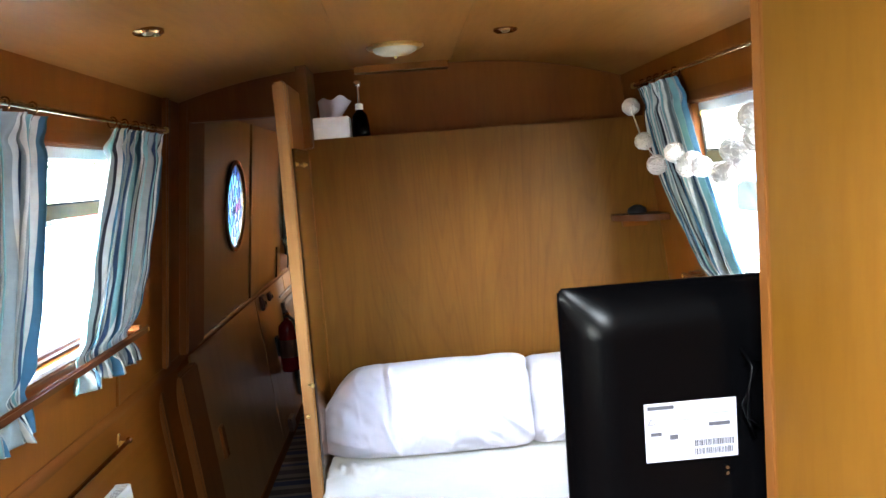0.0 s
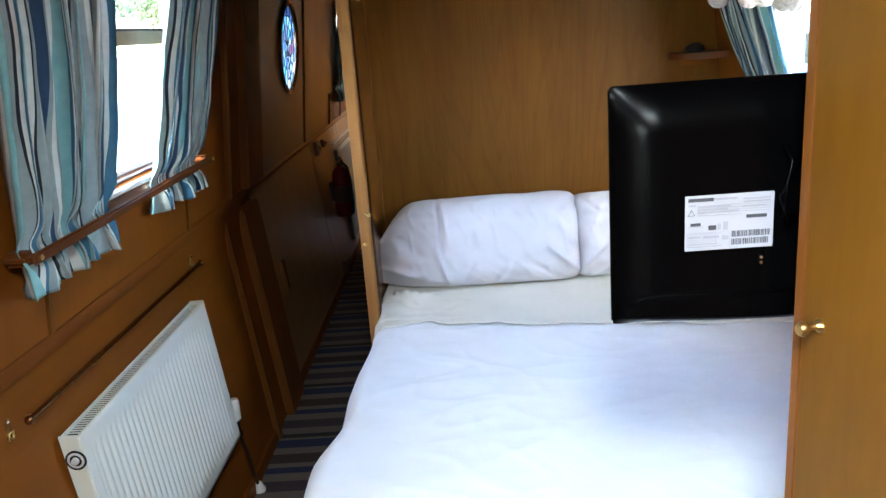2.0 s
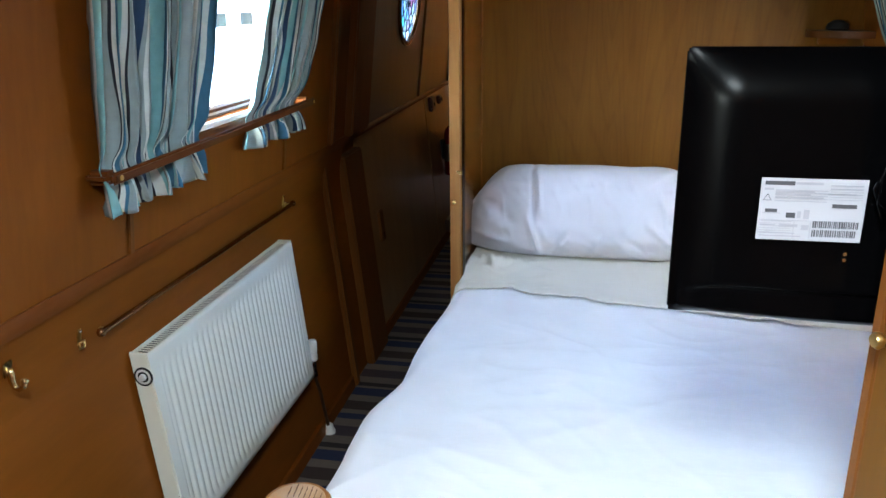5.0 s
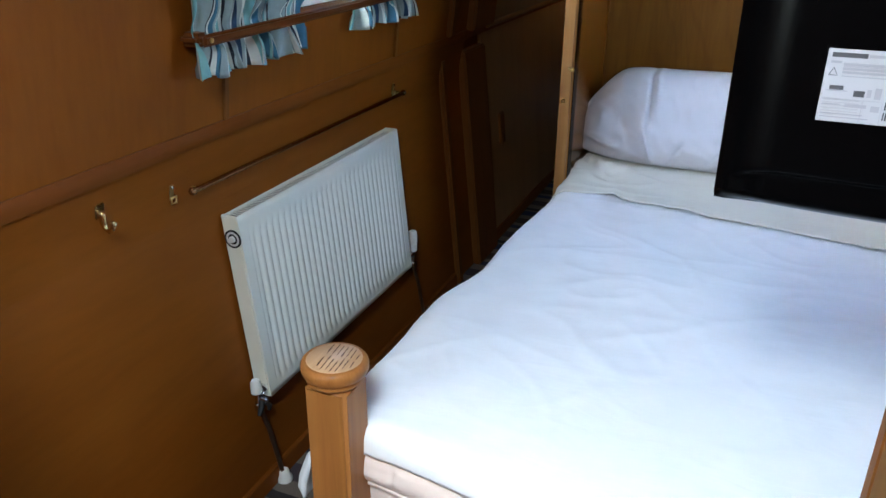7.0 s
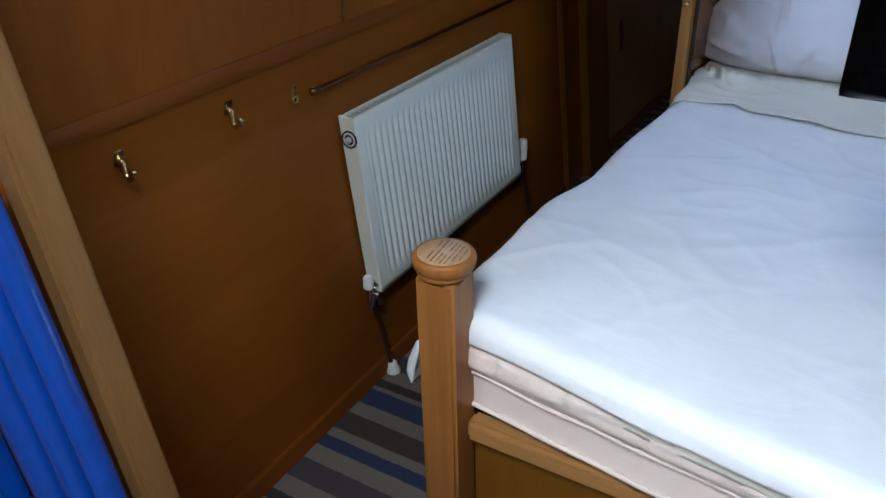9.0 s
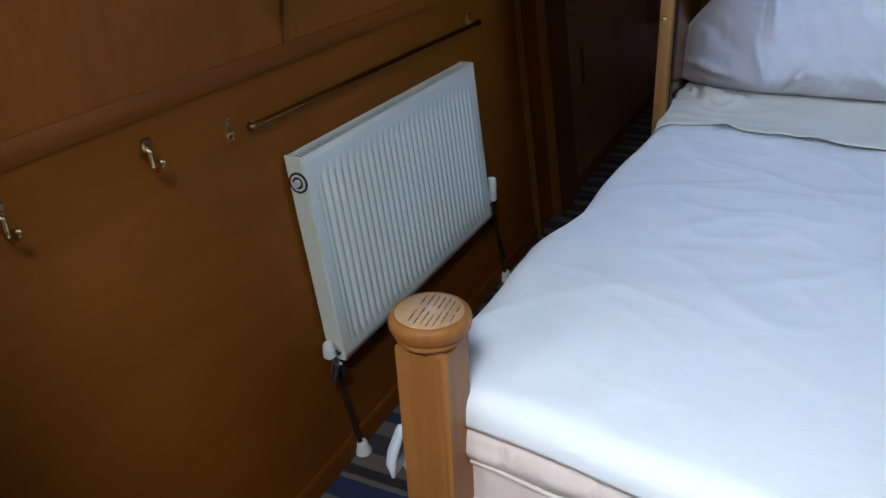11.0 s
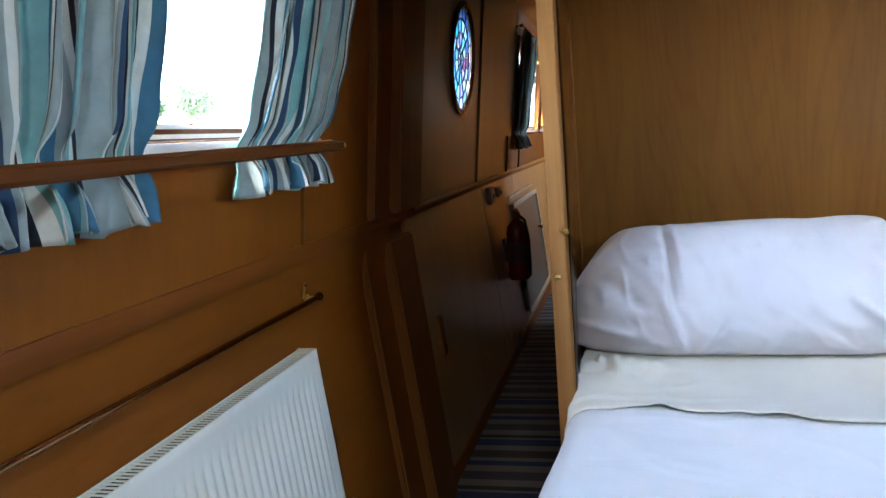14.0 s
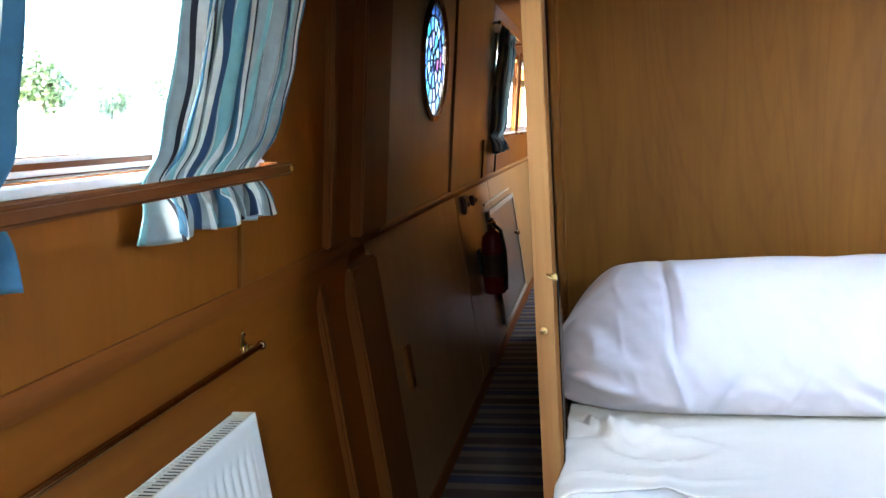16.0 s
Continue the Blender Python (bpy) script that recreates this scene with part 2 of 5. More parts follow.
GLOSSY = wood("varnished_oak_panel", (0.140, 0.040, 0.0035), (0.172, 0.052, 0.0046), (0.198, 0.064, 0.0064), "z", 0.2, 0.5, 0.6)
ASH_X = wood("pale_oak_across", (0.2400, 0.1080, 0.0344), (0.3200, 0.1600, 0.0544), (0.3680, 0.2000, 0.0800), "x", 0.4, 1.8, 0.1)
CAPTOP = wood("end_grain_oak", (0.38, 0.22, 0.115), (0.48, 0.30, 0.175), (0.54, 0.36, 0.23), "y", 0.35, 2.5, 0.3)
# one passage ply in two colours: lit below the rail, shaded above it
LIT_PLY = wood("lit_passage_ply", (0.270, 0.145, 0.050), (0.330, 0.182, 0.066), (0.380, 0.215, 0.084), "z", 0.36, 0.7, 0.4)
LIT_PLY.node_tree.nodes["Principled BSDF"].inputs["Specular IOR Level"].default_value = 0.4
SHADED_PLY = wood("shaded_passage_ply", (0.138, 0.091, 0.047), (0.170, 0.114, 0.061), (0.200, 0.138, 0.077), "z", 0.36, 0.7, 0.4)
SHADED_PLY.node_tree.nodes["Principled BSDF"].inputs["Specular IOR Level"].default_value = 0.5
CARPET = carpet_material("striped_carpet")
CLOTH = striped_cloth("striped_curtain_cloth")
DUVET = fabric("white_cotton", (0.86, 0.87, 0.90))
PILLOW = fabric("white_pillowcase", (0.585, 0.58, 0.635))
SHEET = fabric("cream_cotton", (0.70, 0.68, 0.60))
MATTRESS = fabric("pink_cream_ticking", (0.72, 0.60, 0.55))
ENAMEL = plain("white_enamel", (0.745, 0.745, 0.655), 0.38, 0, 0.03, 20, 0.0, 0.1)
PLASTIC_W = plain("white_plastic", (0.75, 0.74, 0.70), 0.4)
BLACK = plain("black_gloss_plastic", (0.0008, 0.0008, 0.0010), 0.27, 0, 0.2, 120, 0.03, 0.0)
BLACK.node_tree.nodes["Principled BSDF"].inputs["Specular IOR Level"].default_value = 0.06
BLACK_M = plain("black_rubber", (0.005, 0.005, 0.005), 0.7)
BRASS = plain("worn_brass", (0.62, 0.43, 0.16), 0.28, 1.0, 0.25, 60, 0.03)
BRASS_O = plain("dull_brass_paint", (0.16, 0.085, 0.020), 0.45, 0.3, 0.25, 60, 0.03)
BRASS_D = plain("tarnished_brass", (0.36, 0.20, 0.09), 0.2, 1.0, 0.3, 60, 0.03)
HOOK = plain("dull_brass", (0.62, 0.47, 0.24), 0.2, 1.0, 0.3, 60, 0.03)
CHROME = plain("chrome", (0.72, 0.72, 0.73), 0.12, 1.0, 0.08)
STEEL = plain("dark_copper_pipe", (0.20, 0.14, 0.10), 0.4, 1.0, 0.3)
LEAD = plain("lead_came", (0.02, 0.02, 0.024), 0.5, 0.6)
PAPER = plain("white_paper_label", (0.38, 0.38, 0.43), 0.6, 0, 0.03)
INK = plain("grey_ink", (0.05, 0.05, 0.06), 0.7)
INK_L = plain("pale_grey_ink", (0.30, 0.30, 0.34), 0.7)
STEELW = plain("satin_grey_metal", (0.72, 0.72, 0.71), 0.3, 0.2)
BLUE = plain("blue_plastic", (0.006, 0.045, 0.28), 0.22, 0, 0.15, 30, 0.03, 0.3)
BLUE_C = plain("blue_woven_cloth", (0.012, 0.07, 0.34), 0.7, 0, 0.2, 300, 0.2)
RED = plain("dark_red_enamel", (0.16, 0.006, 0.012), 0.22, 0, 0.2, 20, 0.0, 0.5)
EDGE = plain("pale_edge_strip", (0.36, 0.33, 0.28), 0.35)
BROWN_P = plain("brown_plastic", (0.07, 0.03, 0.02), 0.35)
RATTAN = plain("white_woven_rattan", (0.72, 0.66, 0.62), 0.7, 0, 0.2, 160, 0.5)
OPAL = plain("opal_lamp_glass", (0.46, 0.39, 0.27), 0.4)
BULB = plain("dull_silver_glass", (0.34, 0.27, 0.20), 0.3, 0.5)
GLASS = glass_material("clear_window_glass")
STAINED = stained_material("stained_glass")
ALU = plain("white_painted_frame", (0.70, 0.70, 0.70), 0.35, 0, 0.05)
GREYDOOR = plain("grey_satin_door", (0.095, 0.082, 0.064), 0.3, 0, 0.08, 12, 0.02, 0.2)
CEIL = wood("ceiling_ply", (0.25, 0.093, 0.018), (0.305, 0.120, 0.024), (0.35, 0.145, 0.033), "y", 0.42, 0.5, 0.08)


# ---- mesh helpers ----
XC = 0.54


def xl(z):
    """Inner face of the left side: the hull leans in below the gunwale, the cabin side leans in above it."""
    return lower(z) if z < 0.92 else upper(z)


def upper(z):
    return -0.372 + 0.11 * (z - 0.965)


def lower(z):
    return -0.32 - 0.1 * z


def coved(z):
    """The hull lining, which curves out to meet the gunwale bead."""
    return lower(z) + (upper(0.93) - lower(0.93)) * max(0.0, (z - 0.78) / 0.15) ** 1.5


def side_point(side, prof, y, z, d):
    """A point of a side wall, d metres into the room."""
    x = prof(z) + d
    return (x, y, z) if side < 0 else (2 * XC - x, y, z)


def mesh_of(name, bm, material, smooth=None):
    bmesh.ops.recalc_face_normals(bm, faces=bm.faces)
    me = bpy.data.meshes.new(name)
    bm.to_mesh(me)
    bm.free()
    mats = material if isinstance(material, (list, tuple)) else [material]
    for m in mats:
        me.materials.append(m)
    if smooth is not None:
        me.polygons.foreach_set("use_smooth", [True] * len(me.polygons))
        if smooth < 180:
            me.set_sharp_from_angle(angle=radians(smooth))
    return me


def part(name, bm, material, parent, label="", smooth=None):
    ob = new(name, mesh_of(name, bm, material, smooth))
    if parent is not None:
        ob.parent = parent
    if label:
        ob["label"] = label
    return ob


def thing(name, label, category, group="", kind=""):
    return tagged(new(name), label, category, group, kind)


def setting(name, bm, material, label, category, smooth=None):
    return tagged(part(name, bm, material, None, "", smooth), label, category, "", "structure")


def hexa(bm, pts):
    """A block from its eight corners: four below, four above, each round the same way."""
    v = [bm.verts.new(p) for p in pts]
    for f in ((0, 1, 2, 3), (4, 5, 6, 7), (0, 1, 5, 4), (1, 2, 6, 5), (2, 3, 7, 6), (3, 0, 4, 7)):
        bm.faces.new([v[i] for i in f])
    return v


def slab(bm, side, prof, y0, y1, z0, z1, d0, d1):
    pts = [side_point(side, prof, y, z, d) for z in (z0, z1) for y, d in ((y0, d0), (y0, d1), (y1, d1), (y1, d0))]
    return hexa(bm, pts)


def block(bm, x0, x1, y0, y1, z0, z1):
    return hexa(bm, [(x, y, z) for z in (z0, z1) for x, y in ((x0, y0), (x1, y0), (x1, y1), (x0, y1))])


def bevel(bm, w, seg=2):
    bmesh.ops.remove_doubles(bm, verts=bm.verts, dist=1e-6)
    bmesh.ops.recalc_face_normals(bm, faces=bm.faces)
    bmesh.ops.bevel(bm, geom=bm.edges[:], offset=w, segments=seg, affect="EDGES", clamp_overlap=True)
    return bm


def bblock(x0, x1, y0, y1, z0, z1, w=0.004, seg=2):
    bm = bmesh.new()
    block(bm, x0, x1, y0, y1, z0, z1)
    return bevel(bm, w, seg)


def bslab(side, prof, y0, y1, z0, z1, d0, d1, w=0.004, seg=2):
    bm = bmesh.new()
    slab(bm, side, prof, y0, y1, z0, z1, d0, d1)
    return bevel(bm, w, seg)


def lathe(bm, profile, m=None, n=24):
    """Turned round the local z axis: profile of (radius, height)."""
    rings = []
    for r, h in profile:
        if r < 1e-5:
            rings.append([bm.verts.new((0, 0, h))])
        else:
            rings.append([bm.verts.new((r * math.cos(2 * math.pi * i / n), r * math.sin(2 * math.pi * i / n), h)) for i in range(n)])
    for a, b in zip(rings, rings[1:]):
        for i in range(n):
            j = (i + 1) % n
            if len(a) == 1 and len(b) == 1:
                continue
            if len(a) == 1:
                bm.faces.new((a[0], b[i], b[j]))
            elif len(b) == 1:
                bm.faces.new((a[i], a[j], b[0]))
            else:
                bm.faces.new((a[i], a[j], b[j], b[i]))
    for ring, flip in ((rings[0], True), (rings[-1], False)):
        if len(ring) > 1:
            bm.faces.new(ring[::-1] if flip else ring)
    if m is not None:
        bmesh.ops.transform(bm, matrix=m, verts=[v for r in rings for v in r])
    return bm


def turned(profile, m=None, n=24):
    return lathe(bmesh.new(), profile, m, n)


def tube(bm, pts, r, n=10, closed=False):
    pts = [Vector(p) for p in pts]
    rings, count = [], len(pts)
    up = None
    for i, p in enumerate(pts):
        a = pts[(i - 1) % count] if (closed or i > 0) else p
        b = pts[(i + 1) % count] if (closed or i < count - 1) else p
        t = (b - a).normalized()
        if up is None:
            up = t.orthogonal().normalized()
        up = (up - t * up.dot(t)).normalized()
        w = t.cross(up)
        rr = r[i] if isinstance(r, (list, tuple)) else r
        rings.append([bm.verts.new(p + (up * math.cos(2 * math.pi * k / n) + w * math.sin(2 * math.pi * k / n)) * rr) for k in range(n)])
    pairs = list(zip(rings, rings[1:])) + ([(rings[-1], rings[0])] if closed else [])
    for a, b in pairs:
        for k in range(n):
            j = (k + 1) % n
            bm.faces.new((a[k], a[j], b[j], b[k]))
    if not closed:
        bm.faces.new(rings[0][::-1])
        bm.faces.new(rings[-1])
    return bm


def piped(pts, r, n=10, closed=False):
    return tube(bmesh.new(), pts, r, n, closed)


def grid_sheet(nu, nv, fn, thick=0.0, uv_fn=None):
    """A cloth of nu by nv cells; fn(u, v) gives the point; thick gives it a back."""
    bm = bmesh.new()
    uvl = bm.loops.layers.uv.new("UVMap")
    V = [[bm.verts.new(fn(i / nu, j / nv)) for j in range(nv + 1)] for i in range(nu + 1)]
    for i in range(nu):
        for j in range(nv):
            f = bm.faces.new((V[i][j], V[i + 1][j], V[i + 1][j + 1], V[i][j + 1]))
            for lp, (a, b) in zip(f.loops, ((i, j), (i + 1, j), (i + 1, j + 1), (i, j + 1))):
                lp[uvl].uv = uv_fn(a / nu, b / nv) if uv_fn else (a / nu, b / nv)
    if thick:
        bm.normal_update()
        W = [[bm.verts.new(v.co - v.normal * thick) for v in row] for row in V]
        for i in range(nu):
            for j in range(nv):
                f = bm.faces.new((W[i][j + 1], W[i + 1][j + 1], W[i + 1][j], W[i][j]))
                for lp, (a, b) in zip(f.loops, ((i, j + 1), (i + 1, j + 1), (i + 1, j), (i, j))):
                    lp[uvl].uv = uv_fn(a / nu, b / nv) if uv_fn else (a / nu, b / nv)
        rim = [(i, 0) for i in range(nu)] + [(nu, j) for j in range(nv)] + [(i, nv) for i in range(nu, 0, -1)] + [(0, j) for j in range(nv, 0, -1)]
        for (a, b), (c, d) in zip(rim, rim[1:] + rim[:1]):
            f = bm.faces.new((V[a][b], V[c][d], W[c][d], W[a][b]))
            for lp, (i, j) in zip(f.loops, ((a, b), (c, d), (c, d), (a, b))):
                lp[uvl].uv = uv_fn(i / nu, j / nv) if uv_fn else (i / nu, j / nv)
    return bm


def nz(x, y, z=0.0):
    return noise.noise(Vector((x, y, z)))


# ---- structure ----
Y0, Y1 = -1.6, 8.6            # the cabin's length that is closed in
HB = 3.48                     # face of the headboard bulkhead
CEIL_Z = 1.94


def build_floor():
    bm = bmesh.new()
    block(bm, -0.6, 1.7, Y0, Y1, -0.05, 0.0)
    setting("floor", bm, CARPET, "striped navy, brown and taupe carpet on the floor", "floor")


build_floor()

WIN = dict(y0=2.10, y1=2.98, z0=1.19, z1=1.69)
WIN_R = dict(y0=2.12, y1=3.02, z0=1.19, z1=1.705)
WIN_2 = dict(y0=6.0, y1=7.1, z0=1.19, z1=1.69)
WIN_F = dict(y0=7.3, y1=8.2, z0=1.19, z1=1.69)
WIN_B = dict(y0=-0.75, y1=0.15, z0=1.19, z1=1.69)
PORT = dict(y=4.43, z=1.468, r=0.205)
TOPZ = 1.95


def wall_with_openings(name, side, opens, port, label):
    """The cabin side above the gunwale, with rectangular windows and a round porthole cut through it."""
    bm = bmesh.new()
    t0, t1 = -0.06, 0.0
    zlo, zhi = 0.93, TOPZ
    cuts = sorted([(o["y0"], o["y1"], o) for o in opens] + ([(port["y"] - 0.3, port["y"] + 0.3, None)] if port else []), key=lambda c: c[0])
    y = Y0
    for a, b, o in cuts:
        slab(bm, side, upper, y, a, zlo, zhi, t0, t1)
        if o:
            slab(bm, side, upper, a, b, zlo, o["z0"], t0, t1)
            slab(bm, side, upper, a, b, o["z1"], zhi, t0, t1)
        else:
            n = 48
            inner, outer = [], []
            cy, cz = port["y"], port["z"]
            for k in range(n):
                an = 2 * math.pi * k / n
                c, s = math.cos(an), math.sin(an)
                inner.append((cy + port["r"] * c, cz + port["r"] * s))
                f = min(0.3 / max(abs(c), 1e-6), ((zhi - cz) if s > 0 else (cz - zlo)) / max(abs(s), 1e-6))
                outer.append((cy + f * c, cz + f * s))
            rows = [[bm.verts.new(side_point(side, upper, yy, zz, d)) for yy, zz in ring] for d in (t1, t0) for ring in (inner, outer)]
            for k in range(n):
                j = (k + 1) % n
                bm.faces.new((rows[0][k], rows[0][j], rows[1][j], rows[1][k]))
                bm.faces.new((rows[2][k], rows[2][j], rows[3][j], rows[3][k]))
                bm.faces.new((rows[0][k], rows[0][j], rows[2][j], rows[2][k]))
            # corner fillets between the sampled ring and the square
            for sy in (-0.3, 0.3):
                for zz in (zlo, zhi):
                    near = sorted(range(n), key=lambda k: abs(outer[k][0] - (cy + sy)) + abs(outer[k][1] - zz))[:2]
                    for r in (1, 3):
                        c = bm.verts.new(side_point(side, upper, cy + sy, zz, t1 if r == 1 else t0))
                        bm.faces.new((c, rows[r][near[0]], rows[r][near[1]]))
        y = b
    slab(bm, side, upper, y, Y1, zlo, zhi, t0, t1)
    return setting(name, bm, OAK_Z, label, "wall")


wall_with_openings("wall_left_upper", -1, [WIN, WIN_2, WIN_F, WIN_B], PORT, "honey oak veneered cabin side leaning inwards above the gunwale")
wall_with_openings("wall_right_upper", 1, [WIN_R, WIN_F], None, "honey oak veneered cabin side with a curtained window")


def lower_wall(name, side):
    bm = bmesh.new()
    slab(bm, side, lower, Y0, Y1, -0.05, 0.93, -0.06, 0.0)
    return setting(name, bm, OAK_Y, "honey oak veneered hull lining below the gunwale", "wall")


lower_wall("wall_left_lower", -1)
lower_wall("wall_right_lower", 1)


def build_ceiling():
    """Side panels bowed down to the walls, and a flat board along the middle set a little lower."""
    bm = bmesh.new()
    prof = []
    for k in range(0, 13):
        f = 1.15 * k / 12
        prof.append((0.17 + f * 0.63, 0.022 - 0.085 * f ** 2.2))
    for sgn in (-1, 1):
        a = [[bm.verts.new((XC + sgn * (dx - 0.01), y, CEIL_Z + dz + h)) for dx, dz in prof] for y in (Y0, Y1) for h in (0.0, 0.05)]
        for k in range(12):
            bm.faces.new((a[0][k], a[0][k + 1], a[2][k + 1], a[2][k]))
            bm.faces.new((a[1][k], a[1][k + 1], a[3][k + 1], a[3][k]))
    # flat middle board, in lengths that butt over the partition
    for a, b in ((Y0, 0.25), (0.85, 1.12), (1.124, 3.44), (3.62, 6.2), (6.204, Y1)):
        block(bm, XC - 0.19, XC + 0.155, a, b, CEIL_Z, CEIL_Z + 0.03)
    block(bm, XC - 0.2, XC + 0.2, Y0, 0.25, CEIL_Z + 0.031, CEIL_Z + 0.08)
    block(bm, XC - 0.2, XC + 0.2, 0.85, Y1, CEIL_Z + 0.031, CEIL_Z + 0.08)
    setting("ceiling", bm, CEIL, "varnished honey ply ceiling with a lower middle board", "ceiling", 30)


build_ceiling()


def trim_pieces():
    # gunwale moulding
    def rounded(side, y0, y1, z0, z1, d, cove=False):
        bm = bmesh.new()
        n = 8
        ring = [(z0, -0.03)] + [(z0 + (z1 - z0) * k / n, d * (0.45 + 0.55 * math.sin(math.pi * (0.12 + 0.8 * k / n)))) for k in range(n + 1)] + [(z1, -0.03)]
        def pt(y, z, dd):
            x = min(lower(z), -0.0) if z < 0.92 else upper(z)
            x = max(lower(z), upper(z)) if z > 0.86 else lower(z)
            if cove:
                x = coved(z)
            x = x + dd
            return (x, y, z) if side < 0 else (2 * XC - x, y, z)
        a = [bm.verts.new(pt(y0, z, dd)) for z, dd in ring]
        b = [bm.verts.new(pt(y1, z, dd)) for z, dd in ring]
        for i in range(len(ring)):
            j = (i + 1) % len(ring)
            bm.faces.new((a[i], a[j], b[j], b[i]))
        bm.faces.new(a[::-1])
        bm.faces.new(b)
        return bm
    for side, nm in ((-1, "left"), (1, "right")):
        setting("trim_gunwale_" + nm, rounded(side, 1.2 if side < 0 else Y0, 3.55, 0.928, 0.965, 0.008), TRIM_Y, "thin reddish hardwood bead along the gunwale", "moulding", 40)
        setting("trim_gunwale_board_" + nm, rounded(side, 1.2 if side < 0 else Y0, 3.55, 0.778, 0.9295, 0.0008, True), OAK_Y, "oak lipping board under the gunwale bead", "moulding", 40)
    # pale wood here paints the highlight along the rail
    setting("trim_gunwale_passage", rounded(-1, 3.78, Y1, 0.945, 0.967, 0.016), ASH_Z, "thin hardwood rail along the passage wall, coloured pale for its highlight", "moulding", 40)
    setting("trim_gunwale_rear", rounded(-1, Y0, 1.13, 0.892, 0.962, 0.007), TRIM_Y, "reddish hardwood moulding along the gunwale", "moulding", 40)
    # upright cover strips over the panel joints
    for y in (2.09, 2.932):
        setting("trim_joint", bslab(-1, upper, y - 0.009, y + 0.009, 0.963, 1.18, 0.0, 0.007, 0.002), TRIM_Z, "narrow upright cover strip between ply panels", "moulding")
    # frame between cabin and passage
    for prof, z0, z1 in ((lower, 0.0, 0.884), (upper, 0.964, 1.87)):
        setting("trim_passage_bead", bslab(-1, prof, 3.345, 3.385, z0, z1, 0.0, 0.022, 0.006), TRIM_Z, "hardwood bead at the passage opening", "moulding")
        setting("trim_passage_jamb", bslab(-1, prof, 3.545, 3.775, z0, z1, 0.0, 0.035, 0.006), TRIM_Z, "hardwood jamb board at the passage opening", "moulding")
    # beads added to bring out the shadow line at the board's step
    for x in (XC - 0.19, XC + 0.155):
        setting("trim_ceiling", bblock(x - 0.005, x + 0.005, 1.13, 3.435, CEIL_Z - 0.0025, CEIL_Z + 0.0205, 0.0010), CEIL, "thin ply bead added for the shadow line along the middle ceiling board", "moulding")
    setting("baseboard_left", bslab(-1, lower, 1.2, 3.34, 0.0, 0.05, 0.0, 0.014, 0.003), TRIM_Y, "low hardwood skirting along the hull side", "skirting")
    setting("baseboard_passage", bslab(-1, lower, 3.78, 8.0, 0.0, 0.055, 0.0, 0.016, 0.003), TRIM_Y, "low hardwood skirting along the passage", "skirting")
    # passage lining panels, the ply in its lighter colour that stands for more light
    for y0, y1 in ((3.777, 5.12), (5.126, 6.12), (6.126, 8.5)):
        setting("trim_passage_panel", bslab(-1, lower, y0, y1, 0.056, 0.944, 0.0, 0.012, 0.002), LIT_PLY, "varnished ply lining panel in the passage, coloured as lit", "panel")


trim_pieces()


def passage_upper_panels():
    """Thin ply panels over the passage wall, cut round the porthole and the far window."""
    def ring_panel(y0, y1, z0, z1, cy, cz, r):
        bm = bmesh.new()
        n = 64
        corners = [math.atan2(zz - cz, yy - cy) for yy in (y0, y1) for zz in (z0, z1)]
        angs = sorted([2 * math.pi * k / n - math.pi for k in range(n)] + corners)
        def edge(an):
            c, s = math.cos(an), math.sin(an)
            fy = ((y1 - cy) if c > 0 else (y0 - cy)) / c if abs(c) > 1e-9 else 1e9
            fz = ((z1 - cz) if s > 0 else (z0 - cz)) / s if abs(s) > 1e-9 else 1e9
            f = min(fy, fz)
            return cy + f * c, cz + f * s
        loops = []
        for d in (0.009, 0.001):
            loops.append([bm.verts.new(side_point(-1, upper, cy + r * math.cos(a), cz + r * math.sin(a), d)) for a in angs])
            loops.append([bm.verts.new(side_point(-1, upper, *edge(a), d)) for a in angs])
        m = len(angs)
        for k in range(m):
            j = (k + 1) % m
            for q, w in ((0, 1), (2, 3), (0, 2), (1, 3)):
                bm.faces.new((loops[q][k], loops[q][j], loops[w][j], loops[w][k]))
        return bm
    # the same ply, its colour greyed and darkened for the shade up here
    setting("trim_porthole_panel", ring_panel(3.777, 4.79, 0.968, 1.87, PORT["y"], PORT["z"], PORT["r"]), SHADED_PLY, "varnished ply panel around the porthole, coloured as shaded", "panel")
    setting("trim_passage_upper_panel", bslab(-1, upper, 4.81, 5.78, 0.968, 1.87, 0.0, 0.016, 0.002), SHADED_PLY, "varnished ply panel in the passage, coloured as shaded", "panel")


passage_upper_panels()


